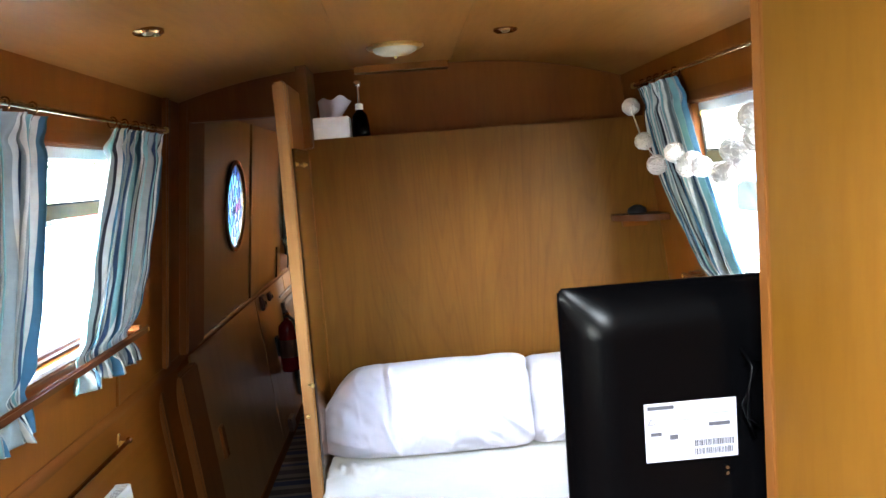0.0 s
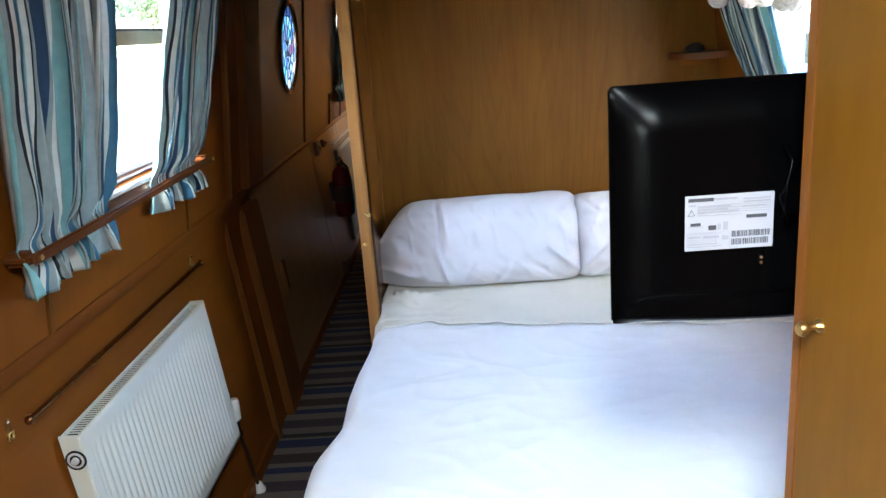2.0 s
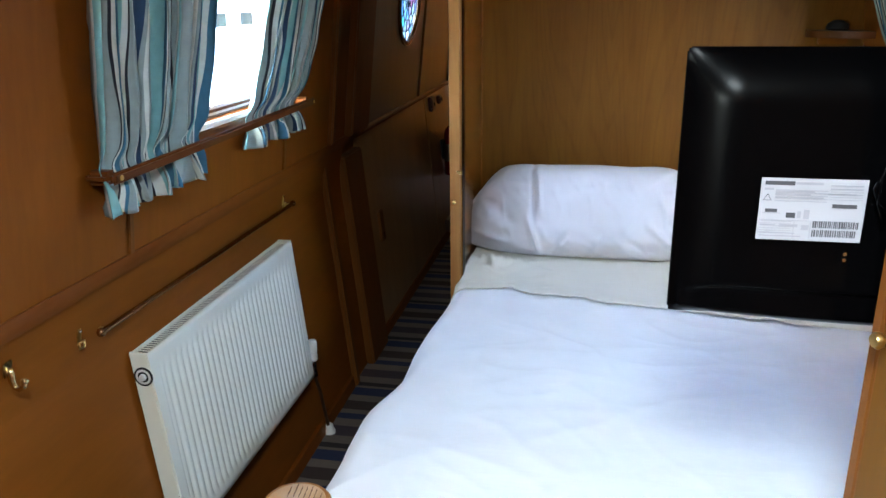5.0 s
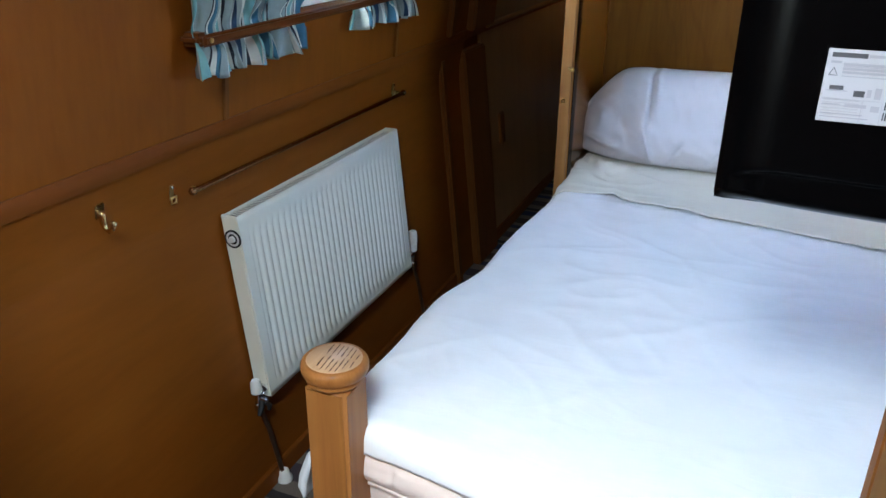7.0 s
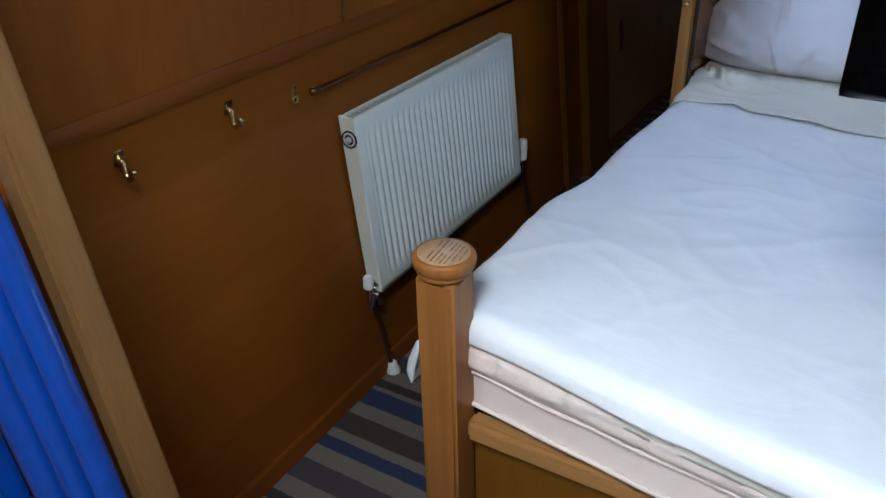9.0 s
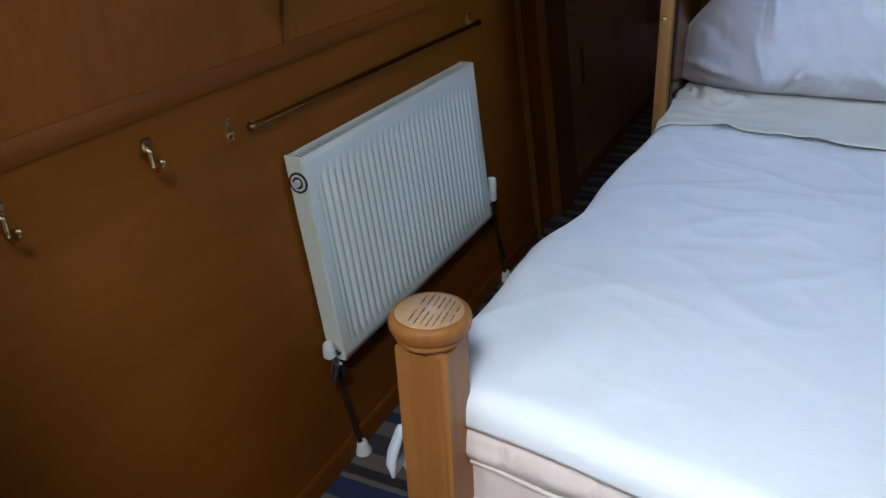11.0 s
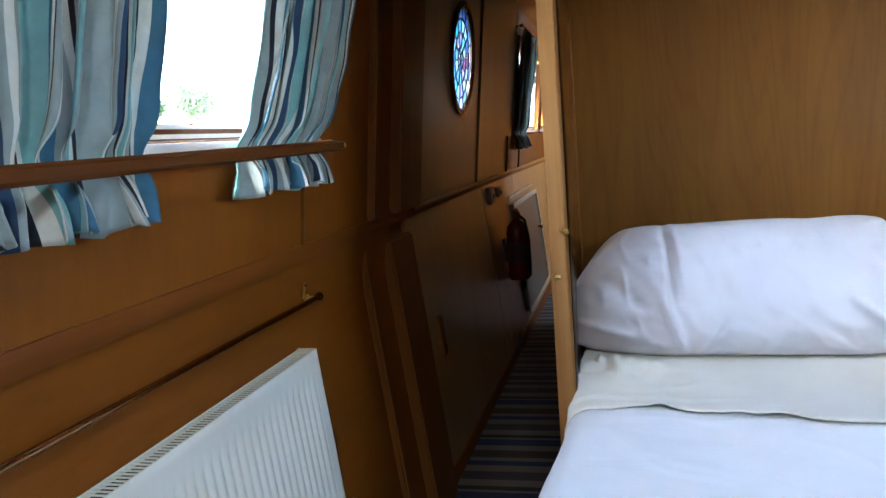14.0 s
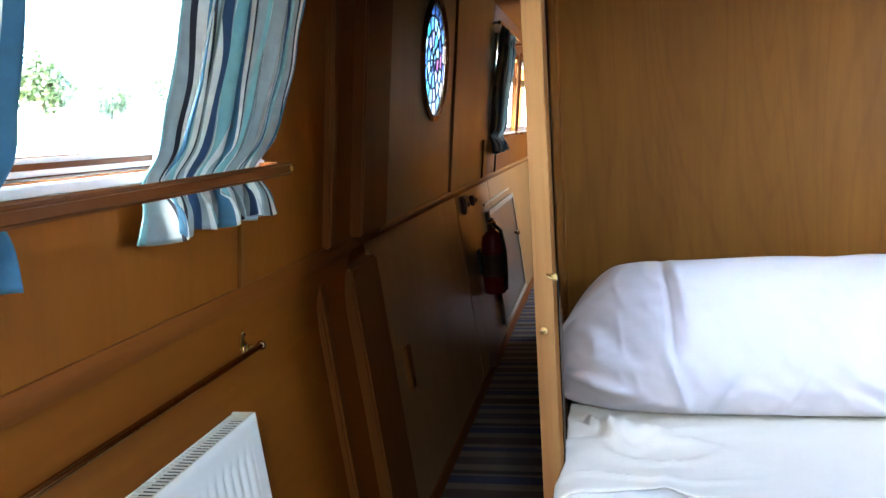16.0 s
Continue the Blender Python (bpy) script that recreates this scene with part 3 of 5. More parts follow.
def bulkheads():
    # headboard bulkhead with its open shelf
    setting("wall_headboard", bblock(0.168, 1.46, HB, HB + 0.03, 0.0, 1.703, 0.003), OAK_H, "plain honey oak veneered bulkhead at the head of the bed", "wall")
    bm = bmesh.new()
    block(bm, 0.19, 1.46, HB + 0.03, HB + 0.2, 1.67, 1.70)
    setting("wall_headboard_shelf", bm, OAK_Y, "oak shelf above the headboard bulkhead", "shelf")
    bm = bmesh.new()
    block(bm, 0.15, 1.5, HB + 0.2, HB + 0.24, 0.0, 2.0)
    setting("wall_headboard_back", bm, OAK_Z, "oak lining at the back of the shelf recess", "wall")
    setting("wall_shelf_end", bblock(0.158, 0.196, HB - 0.04, HB + 0.2, 1.672, 1.975, 0.004), TRIM_Z, "hardwood upright at the end of the shelf", "post")
    setting("beam_passage", bblock(-0.36, 0.157, 3.55, 3.62, 1.80, 1.96, 0.004), TRIM_Z, "hardwood header across the passage", "beam")
    # partition beside the passage
    bm = bmesh.new()
    block(bm, 0.150, 0.166, 3.04, 6.4, 0.0, 1.862)
    setting("wall_passage_partition", bm, OAK_Z, "honey oak veneered partition along the passage", "wall")
    setting("post_partition", bblock(0.146, 0.185, 2.985, 3.04, 0.0, 1.85, 0.006), ASH_Z, "pale oak post at the end of the partition", "post")
    bm = bmesh.new()
    block(bm, 0.150, 1.5, 6.4, 6.44, 0.0, 2.0)
    setting("wall_cubicle_end", bm, OAK_Z, "honey oak veneered cross wall beyond the bed cabin", "wall")
    bm = bmesh.new()
    block(bm, -0.6, 1.7, Y1, Y1 + 0.05, -0.05, 2.05)
    setting("wall_front", bm, OAK_Z, "plain oak end wall of the passage", "wall")
    bm = bmesh.new()
    block(bm, -0.6, 1.7, Y0 - 0.05, Y0, -0.05, 2.05)
    setting("wall_rear", bm, OAK_Z, "plain oak end wall behind the cabin", "wall")
    # wardrobe beside the foot of the bed: its bed side carries the television, its front faces the walkway
    setting("wall_wardrobe", bblock(0.935, 1.5, 1.475, 1.50, 0.0, 2.0, 0.002), OAK_PANEL, "yellow oak veneered panel at the foot of the bed", "panel")
    setting("wall_wardrobe_front", bblock(1.085, 1.5, 0.93, 0.955, 0.0, 2.0, 0.002), OAK_PANEL, "yellow oak veneered wardrobe front", "panel")
    # partition stub on the left, behind which the camera stands
    # its free edge slopes outwards to the floor
    def sloped(xa, xb, y0, y1, w):
        b = bmesh.new()
        k = -0.13
        hexa(b, [(x, y, z) for z in (0.0, 1.95) for x, y in ((xa + (k * z if xa > -0.4 else 0), y0), (xb + k * z, y0), (xb + k * z, y1), (xa + (k * z if xa > -0.4 else 0), y1))])
        return bevel(b, w)
    setting("wall_rear_partition", sloped(-0.55, 0.0545, 1.112, 1.136, 0.002), OAK_Z, "oak veneered partition between the cabins", "wall")
    setting("post_rear_partition", sloped(0.055, 0.094, 1.10, 1.147, 0.006), DULL_OAK, "dull pale oak edge board sloping down the partition", "post")


bulkheads()


# ---- windows ----
def build_added_hatch():
    """An unseen roof light added over the standing place to brighten the bed; an area lamp in its opening stands in for
    the sky.
    """
    h = thing("added_roof_hatch", "added roof hatch in the ceiling, out of view, holding a fill lamp", "roof hatch", "", "structure")
    part("lid", bblock(XC - 0.24, XC + 0.24, 0.2, 0.9, CEIL_Z + 0.085, CEIL_Z + 0.11, 0.004), ALU, h)
    for a, b, c, d in ((XC - 0.21, XC - 0.19, 0.23, 0.87), (XC + 0.155, XC + 0.21, 0.23, 0.87), (XC - 0.19, XC + 0.155, 0.23, 0.2495), (XC - 0.19, XC + 0.155, 0.8505, 0.87)):
        part("coaming", bblock(a, b, c, d, CEIL_Z + 0.0, CEIL_Z + 0.0845, 0.003), TRIM_Y, h)
    ld = bpy.data.lights.new("daylight", "AREA")
    ld.shape, ld.size, ld.size_y, ld.energy, ld.color = "RECTANGLE", 0.33, 0.58, HATCH_FILL, (0.86, 0.93, 1.0)
    lo = new("daylight_roof_hatch", ld)
    lo.matrix_world = look((XC - 0.018, 0.55, CEIL_Z + 0.08), (XC - 0.018, 0.5501, 0.0))


build_added_hatch()


def build_window(name, side, o, label, lamp=0.0):
    w = thing(name, label, "window", "", "structure")
    y0, y1, z0, z1 = o["y0"], o["y1"], o["z0"], o["z1"]
    f = 0.028
    def rail(nm, a, b, c, d, e0, e1, mat, lab=""):
        part(nm, bslab(side, upper, a, b, c, d, e0, e1, 0.003), mat, w, lab)
    # outer metal frame, set back in the opening
    rail("window_frame", y0, y1, z0, z0 + f, -0.055, -0.02, ALU)
    rail("window_frame", y0, y1, z1 - f, z1, -0.055, -0.02, ALU)
    rail("window_frame", y0, y0 + f, z0 + f, z1 - f, -0.055, -0.02, ALU)
    rail("window_frame", y1 - f, y1, z0 + f, z1 - f, -0.055, -0.02, ALU)
    zt = z0 + (z1 - z0) * 0.655
    rail("transom", y0 + f, y1 - f, zt, zt + 0.034, -0.052, -0.012, BRASS_O, "brass-coloured bar below the hopper light")
    # the transom's shadow line, laid on as a black strip
    rail("transom_shadow", y0 + f, y1 - f, zt + 0.0345, zt + 0.040, -0.052, -0.010, BLACK_M, "dark strip for the shadow line on the transom")
    # timber liner and sill
    rail("liner", y0 - 0.03, y1 + 0.03, z1 + 0.002, z1 + 0.035, -0.02, 0.012, TRIM_Y, "hardwood window liner")
    rail("liner", y0 - 0.03, y0 - 0.002, z0, z1, -0.02, 0.012, TRIM_Z)
    rail("liner", y1 + 0.002, y1 + 0.03, z0, z1, -0.02, 0.012, TRIM_Z)
    rail("window_sill", y0 - 0.03, y1 - 0.02, z0 - 0.03, z0 - 0.017, -0.02, 0.016, SILL, "varnished hardwood sill")
    # white strip that stands for the sky mirrored in the varnished sill
    rail("sill_sheen", y0 - 0.03, y1 + 0.03, z0 - 0.0165, z0 - 0.002, -0.02, 0.012, ALU, "white strip for the sky's reflection along the sill")
    for zz, hh in ((0.003, 0.003), (0.012, 0.013), (0.026, 0.003)):
        rail("drain_groove", y0 + f, y1 - f, z0 + zz, z0 + zz + hh * 0.6, -0.0195, -0.016, BAR, "brown bead in the white frame")
    for a, b in ((z0 + f, zt), (zt + 0.04, z1 - f)):
        bm = bmesh.new()
        slab(bm, side, upper, y0 + f, y1 - f, a, b, -0.042, -0.038)
        g = part("pane", bm, GLASS, w, "clear glass pane")
        g.visible_shadow = False
    # catches at the top corners of the hopper
    for yy in (y0 + 0.06, y1 - 0.06):
        part("catch", bslab(side, upper, yy - 0.014, yy + 0.014, z1 - 0.045, z1 - 0.026, -0.02, 0.004, 0.004), BRASS, w, "small brass hopper catch")
    # fill lamp outside a window that was added out of view
    if lamp:
        ld = bpy.data.lights.new("daylight", "AREA")
        ld.shape, ld.size, ld.size_y, ld.energy, ld.color = "RECTANGLE", y1 - y0 - 0.06, z1 - z0 - 0.06, lamp, (0.86, 0.93, 1.0)
        lo = new("daylight_" + name, ld)
        zc, yc = (z0 + z1) / 2, (y0 + y1) / 2
        lo.matrix_world = look(side_point(side, upper, yc, zc, -0.075), side_point(side, upper, yc, zc - 0.25, 1.0))
    return w


build_window("window_1", -1, WIN, "hopper window between striped curtains on the cabin side")
build_window("window_2", 1, WIN_R, "hopper window with brass transom behind a ball garland")
build_window("window_3", -1, WIN_2, "hopper window further along the passage")
# two windows added to brighten the passage; the right one hides a fill lamp
build_window("window_6", -1, WIN_F, "hopper window added at the end of the passage for its light")
build_window("window_7", 1, WIN_F, "hopper window added at the end of the passage for its light", 0.9)
# added behind the viewpoint to throw light on the bed and the panel
build_window("window_4", -1, WIN_B, "added hopper window in the next cabin, unseen, with a fill lamp", REAR_FILL)


def build_porthole():
    w = thing("porthole", "round stained glass porthole in a brass ring", "porthole", "", "structure")
    cy, cz, r = PORT["y"], PORT["z"], PORT["r"]

    def ring(r0, r1, d0, d1, n=48):
        bm = bmesh.new()
        rows = []
        for rr, d in ((r0, d0), (r1, d0), (r1, d1), (r0 + 0.004, d1 + 0.003)):
            rows.append([bm.verts.new(side_point(-1, upper, cy + rr * math.cos(2 * math.pi * k / n), cz + rr * math.sin(2 * math.pi * k / n), d)) for k in range(n)])
        for i in range(4):
            a, b = rows[i], rows[(i + 1) % 4]
            for k in range(n):
                j = (k + 1) % n
                bm.faces.new((a[k], a[j], b[j], b[k]))
        return bm
    part("ring", ring(r - 0.012, r + 0.010, 0.0095, 0.02), BRASS_D, w, "dark brass ring", 40)
    part("lining", ring(r - 0.009, r - 0.001, -0.06, 0.0), LEAD, w, "", 40)
    radii = [0.0, 0.045, 0.10, 0.15, r - 0.01]
    counts = [6, 10, 14, 16]
    came = bmesh.new()
    for q in range(4):
        n = counts[q]
        off = 0.13 * q
        for k in range(n):
            a0, a1 = 2 * math.pi * k / n + off, 2 * math.pi * (k + 1) / n + off
            ra, rb = radii[q] + 0.004, radii[q + 1] - 0.004
            bm = bmesh.new()
            m = 4
            g = 0.004 / max(rb, 0.02)
            inner = [(ra, a0 + g + (a1 - a0 - 2 * g) * i / m) for i in range(m + 1)]
            outer = [(rb, a) for _, a in inner]
            for d in (0.001, 0.004):
                vi = [bm.verts.new(side_point(-1, upper, cy + x * math.cos(a), cz + x * math.sin(a), d)) for x, a in inner]
                vo = [bm.verts.new(side_point(-1, upper, cy + x * math.cos(a), cz + x * math.sin(a), d)) for x, a in outer]
                for i in range(m):
                    bm.faces.new((vi[i], vi[i + 1], vo[i + 1], vo[i]))
            pn = part("pane", bm, STAINED, w)
            pn.visible_shadow = False
            tube(came, [side_point(-1, upper, cy + x * math.cos(a0), cz + x * math.sin(a0), 0.004) for x in (radii[q], radii[q + 1])], 0.0042, 5)
        if q:
            tube(came, [side_point(-1, upper, cy + radii[q] * math.cos(a), cz + radii[q] * math.sin(a), 0.004) for a in (2 * math.pi * i / 36 for i in range(36))], 0.0042, 5, True)
    part("leading", came, LEAD, w, "black lead cames")


build_porthole()


# ---- curtains ----
def build_curtain(name, side, ya, yb, label, seed, rail_z=1.755, tie_z=1.172, bottom=1.083, lift=0.05, repeat=2.3, pull=0.0, squeeze=0.09):
    """A gathered curtain that hangs on rings, is caught behind the tie bar and flares below it."""
    c = thing(name, label, "curtain", "striped curtains")
    rnd = random.Random(seed)
    ph = [rnd.uniform(0, 6.28) for _ in range(6)]
    folds = 8
    shift = {1: 0.34, 2: 0.12, 3: 0.345, 5: 0.60}[seed]
    depth = [rnd.uniform(0.55, 1.15) for _ in range(folds + 3)]
    top = rail_z - 0.018
    vt = (top - tie_z) / (top - bottom)

    def smooth(k):
        k = max(0.0, min(1.0, k))
        return k * k * (3 - 2 * k)

    def fn(u, v):
        z = top + (bottom - top) * v
        low = max(0.0, v - vt) / (1 - vt)
        up = min(v / vt, 1.0)
        pinch = math.exp(-((v - vt) / 0.045) ** 2)
        head = math.exp(-(v / 0.05) ** 2)
        # uneven folds: broad round fronts and narrow dark valleys that wander on their way down
        uu = u + 0.022 * math.sin(2 * math.pi * u * 2 + ph[0]) + 0.012 * math.sin(2 * math.pi * u * 5 + ph[1]) + 0.024 * math.sin(4.5 * v + 8 * u + ph[2]) * up
        f = folds * uu + 0.35
        k = int(max(0, min(folds + 1, math.floor(f))))
        ff = f - math.floor(f)
        front = abs(math.sin(math.pi * ff)) ** 0.75
        amp = 0.042 * depth[k] * (1 - 0.62 * pinch) * (1 - 0.35 * head)
        w = 1.0 - squeeze * up ** 1.2 + 0.04 * smooth(low)
        y = (ya + yb) / 2 + (u - 0.5) * (yb - ya) * w + pull * up ** (1.15 + 1.0 * u if pull < -0.1 else 1.2) + 0.008 * math.sin(7 * v + ph[2])
        # each front leans over the valley beside it
        y += (yb - ya) / folds * 0.42 * math.sin(2 * math.pi * ff) * (1 - 0.5 * pinch) * (depth[k] - 0.3)
        d = lift * (1 - 0.75 * up ** 0.5) + 0.002 + amp * front
        # small secondary crumples
        d += 0.004 * nz(u * 14 + seed, v * 5, seed) + 0.005 * nz(u * 5, v * 9, seed + 2.0) * up
        # frill below the bar: a few clumps that stand off and hang unevenly
        clump = math.sin(2 * math.pi * u * 3.5 + ph[3])
        d += low * (0.010 + 0.012 * clump + 0.007 * math.sin(2 * math.pi * 17 * u + ph[4]))
        y += low * 0.012 * math.cos(2 * math.pi * u * 3.5 + ph[3])
        z += low * (0.006 * clump + 0.004 * math.sin(2 * math.pi * 9 * u + ph[5]))
        d = max(d, 0.02 if tie_z - 0.04 < z < 1.69 else 0.006)
        if abs(z - tie_z) < 0.03:
            d = min(d, 0.052)
        tape = math.exp(-((v - 0.075) / 0.03) ** 2)
        d += 0.006 * math.sin(24 * 2 * math.pi * u) * tape - 0.010 * tape
        return side_point(side, upper, y, z, d)

    part("cloth", grid_sheet(180, 80, fn, 0.0014, lambda u, v: (u * repeat + shift + 0.03 * math.sin(9 * u + seed) + 0.04 * nz(u * 4 + seed, v * 2.6, seed), v)), CLOTH, c, "", 180)
    for k in range(5):
        y = ya + (yb - ya) * (0.06 + 0.22 * k)
        x0, _, _ = side_point(side, upper, y, rail_z, lift)
        pts = [(x0 + 0.0125 * math.cos(a) * 0.9, y + 0.006 * math.sin(a) + 0.004 * (k % 3), rail_z - 0.004 + 0.0145 * math.sin(a)) for a in (2 * math.pi * i / 20 for i in range(20))]
        part("ring", piped(pts, 0.0018, 6, True), BRASS_D, c, "brass curtain ring")
    return c


build_curtain("curtain", -1, 1.885, 2.365, "blue, teal and white striped curtain beside the window", 1, pull=0.03, squeeze=0.20)
build_curtain("curtain", -1, 2.755, 3.115, "blue, teal and white striped curtain beside the window", 3, bottom=1.096, pull=-0.175, squeeze=0.07)
build_curtain("curtain", 1, 2.95, 3.30, "blue and grey striped curtain behind a ball garland", 5, rail_z=1.80, pull=-0.24)
build_curtain("curtain", -1, 5.82, 6.38, "dark striped curtain in the passage", 2, lift=0.045)


def build_rail(name, side, y0, y1, z, lift, label):
    t = thing(name, label, "curtain rail")
    p0, p1 = side_point(side, upper, y0, z, lift), side_point(side, upper, y1, z, lift)
    part("rod", piped([p0, p1], 0.0062, 12), HOOK, t, "", 40)
    for y in (y0 + 0.02, y1 - 0.02):
        a, b = side_point(side, upper, y, z, 0.0), side_point(side, upper, y, z, lift)
        part("bracket", piped([a, b], 0.005, 8), BRASS_D, t, "", 40)
    for p in (p0, p1):
        part("finial", turned([(0.0, -0.011), (0.008, -0.008), (0.011, 0), (0.008, 0.008), (0, 0.011)], Matrix.Translation(p), 14), BRASS, t, "", 180)


build_rail("curtain_rail", -1, 1.86, 3.23, 1.755, 0.05, "brass curtain rail above the window")
build_rail("curtain_rail", 1, 1.95, 3.38, 1.80, 0.05, "brass curtain rail above the window")
build_rail("curtain_rail", -1, 5.8, 7.0, 1.755, 0.045, "brass curtain rail in the passage")


def build_tie_bar(side, y0, y1, z, sag):
    """sag: how far the near end lies below the far one."""
    t = thing("tie_bar", "reddish hardwood bar that holds the curtains back", "curtain bar")
    def at(y):
        return z - sag * (y1 - y) / (y1 - y0)
    bm = bmesh.new()
    a, b = at(y0), z
    hexa(bm, [side_point(side, upper, y, (b if y > y0 else a) + dz, d) for dz in (-0.012, 0.012) for y, d in ((y0, 0.055), (y0, 0.068), (y1, 0.068), (y1, 0.055))])
    part("bar", bevel(bm, 0.006, 3), BAR, t, "", 40)
    for y in (y0, y1 - 0.04):
        part("end_block", bslab(side, upper, y, y + 0.04, at(y) - 0.0135, at(y) + 0.0135, 0.0, 0.0545, 0.010, 3), BAR, t)
    for y in (y0 + 0.02, y1 - 0.02):
        part("screw", turned([(0.0055, 0), (0.005, 0.002), (0, 0.003)], Matrix.Translation(side_point(side, upper, y, at(y), 0.068)) @ Matrix.Rotation(radians(90 if side < 0 else -90), 4, "Y"), 12), BRASS, t, "brass screw head", 40)


build_tie_bar(-1, 1.945, 3.02, 1.168, 0.011)
build_tie_bar(1, 1.945, 3.15, 1.170, 0.0)


# ---- radiator and wall fittings ----
def build_radiator():
    r = thing("radiator", "white ribbed panel radiator hung on the hull side", "radiator")
    y0, y1, z0, z1 = 2.059, 2.889, 0.277, 0.749
    dfront, dback = 0.050, 0.006

    def front(u, v):
        y, z = y0 + (y1 - y0) * u, z0 + (z1 - z0) * v
        m = min((y - y0 - 0.03) / 0.012, (y1 - 0.03 - y) / 0.012, (z - z0 - 0.035) / 0.014, (z1 - 0.05 - z) / 0.014)
        m = max(0.0, min(1.0, m))
        ribs = 30
        s = 0.5 + 0.5 * math.cos(2 * math.pi * ribs * (y - y0 - 0.03) / (y1 - y0 - 0.06))
        return side_point(-1, lower, y, z, dfront - 0.0048 * m * (s ** 1.5))
    part("front_panel", grid_sheet(30 * 16, 30, front, 0.0015), ENAMEL, r, "", 180)
    part("side_panel", bslab(-1, lower, y0 - 0.002, y0 + 0.006, z0, z1, dback, dfront - 0.002, 0.002), ENAMEL, r)
    part("side_panel", bslab(-1, lower, y1 - 0.006, y1 + 0.002, z0, z1, dback, dfront - 0.002, 0.002), ENAMEL, r)
    part("back_panel", bslab(-1, lower, y0 + 0.007, y1 - 0.007, z0 + 0.01, z1 - 0.012, dback, dback + 0.004, 0.001), ENAMEL, r)
    # solid black filler, so that the gaps between the slats look shaded
    part("slot_shade", bslab(-1, lower, y0 + 0.012, y1 - 0.012, z0 + 0.03, z1 - 0.010, dback + 0.0045, dfront - 0.0095, 0.001), BLACK_M, r, "black block inside for the shade in the grille slots")
    g = thing_part("top_grille", r)
    zt = z1 - 0.002
    for a, b in ((dback, dback + 0.004), (dfront - 0.008, dfront - 0.002)):
        part("edge", bslab(-1, lower, y0 + 0.007, y1 - 0.007, zt - 0.012, zt, a, b, 0.002), ENAMEL, g)
    n = 76
    me = None
    for k in range(n):
        y = y0 + 0.02 + (y1 - y0 - 0.04) * k / (n - 1)
        bm = bmesh.new()
        slab(bm, -1, lower, -0.0018, 0.0018, zt - 0.0026, zt - 0.001, dback + 0.0042, dfront - 0.0082)
        if me is None:
            me = mesh_of("slat", bm, ENAMEL)
        else:
            bm.free()
        ob = new("slat", me)
        ob.parent = g
        ob.location = (0, y, 0)
    # blanking plug at the near end
    m = Matrix.Translation(side_point(-1, lower, y0 - 0.002, z1 - 0.055, 0.03)) @ Matrix.Rotation(radians(90), 4, "X")
    part("plug", turned([(0.018, 0), (0.018, 0.002), (0.013, 0.003), (0.013, 0.001), (0.008, 0.001), (0.0075, 0.008), (0.004, 0.009), (0, 0.009)], m, 20), STEELW, r, "satin grey blanking plug", 40)
    part("gasket", turned([(0.0225, 0), (0.0225, 0.0016), (0.0185, 0.0020)], m, 24), BLACK_M, r)
    # valves
    for y, cap in ((y0 - 0.022, True), (y1 + 0.055, False)):
        base = Vector(side_point(-1, lower, y, z0 + 0.022, 0.03))
        v = thing_part("valve", r)
        part("valve_body", piped([base + Vector((0, 0.03 if cap else -0.056, 0)), base, base + Vector((0, 0, -0.04))], 0.009, 12), CHROME, v, "chrome valve body", 40)
        part("nut", turned([(0.013, -0.008), (0.013, 0.008)], Matrix.Translation(base + Vector((0, 0, -0.04))), 6), CHROME, v)
        if cap:
            part("valve_cap", turned([(0.0, 0.040), (0.009, 0.038), (0.013, 0.032), (0.014, 0.004), (0.01, 0.0)], Matrix.Translation(base + Vector((0, -0.006, 0.0))), 20), PLASTIC_W, v, "white plastic cap", 40)
            part("lever", piped([base + Vector((0.008, 0.004, -0.016)), base + Vector((0.018, -0.016, -0.030)), base + Vector((0.020, -0.030, -0.046))], [0.007, 0.008, 0.005], 8), BLACK_M, v, "black valve lever", 40)
            part("lever", piped([base + Vector((0.008, 0.004, -0.020)), base + Vector((0.022, 0.012, -0.040)), base + Vector((0.022, 0.008, -0.052))], [0.006, 0.007, 0.005], 8), BLACK_M, v, "", 40)
            part("spindle", turned([(0.006, -0.004), (0.008, 0.0), (0.008, 0.012), (0.004, 0.016), (0, 0.016)], Matrix.Translation(base + Vector((0.010, 0.0, -0.018))) @ Matrix.Rotation(radians(90), 4, "Y"), 14), CHROME, v, "chrome spindle", 40)
            part("nut", turned([(0.015, -0.012), (0.015, 0.012)], Matrix.Translation(base + Vector((0, 0.018, 0))) @ Matrix.Rotation(radians(90), 4, "X"), 6), CHROME, v)
        else:
            part("valve_cap", turned([(0.0, 0.085), (0.012, 0.083), (0.015, 0.076), (0.016, 0.045), (0.013, 0.042), (0.015, 0.038), (0.015, 0.012), (0.010, 0.008)], Matrix.Translation(base), 18), PLASTIC_W, v, "white thermostatic head", 40)
        foot = Vector((lower(0.0) + 0.022, y + (0.045 if cap else 0.055), 0.0))
        part("pipe", piped([base + Vector((0, 0, -0.045)), base.lerp(foot, 0.4), foot + Vector((0, 0, 0.001))], 0.006, 10), STEEL, r, "dark heating pipe", 40)
        part("pipe_collar", turned([(0.020, 0.0), (0.020, 0.010), (0.015, 0.017), (0.012, 0.032), (0.008, 0.036)], Matrix.Translation(foot), 18), PLASTIC_W, r, "white pipe collar", 40)


def thing_part(name, parent):
    """An empty sub-group of a thing."""
    e = new(name)
    e.parent = parent
    return e


build_radiator()


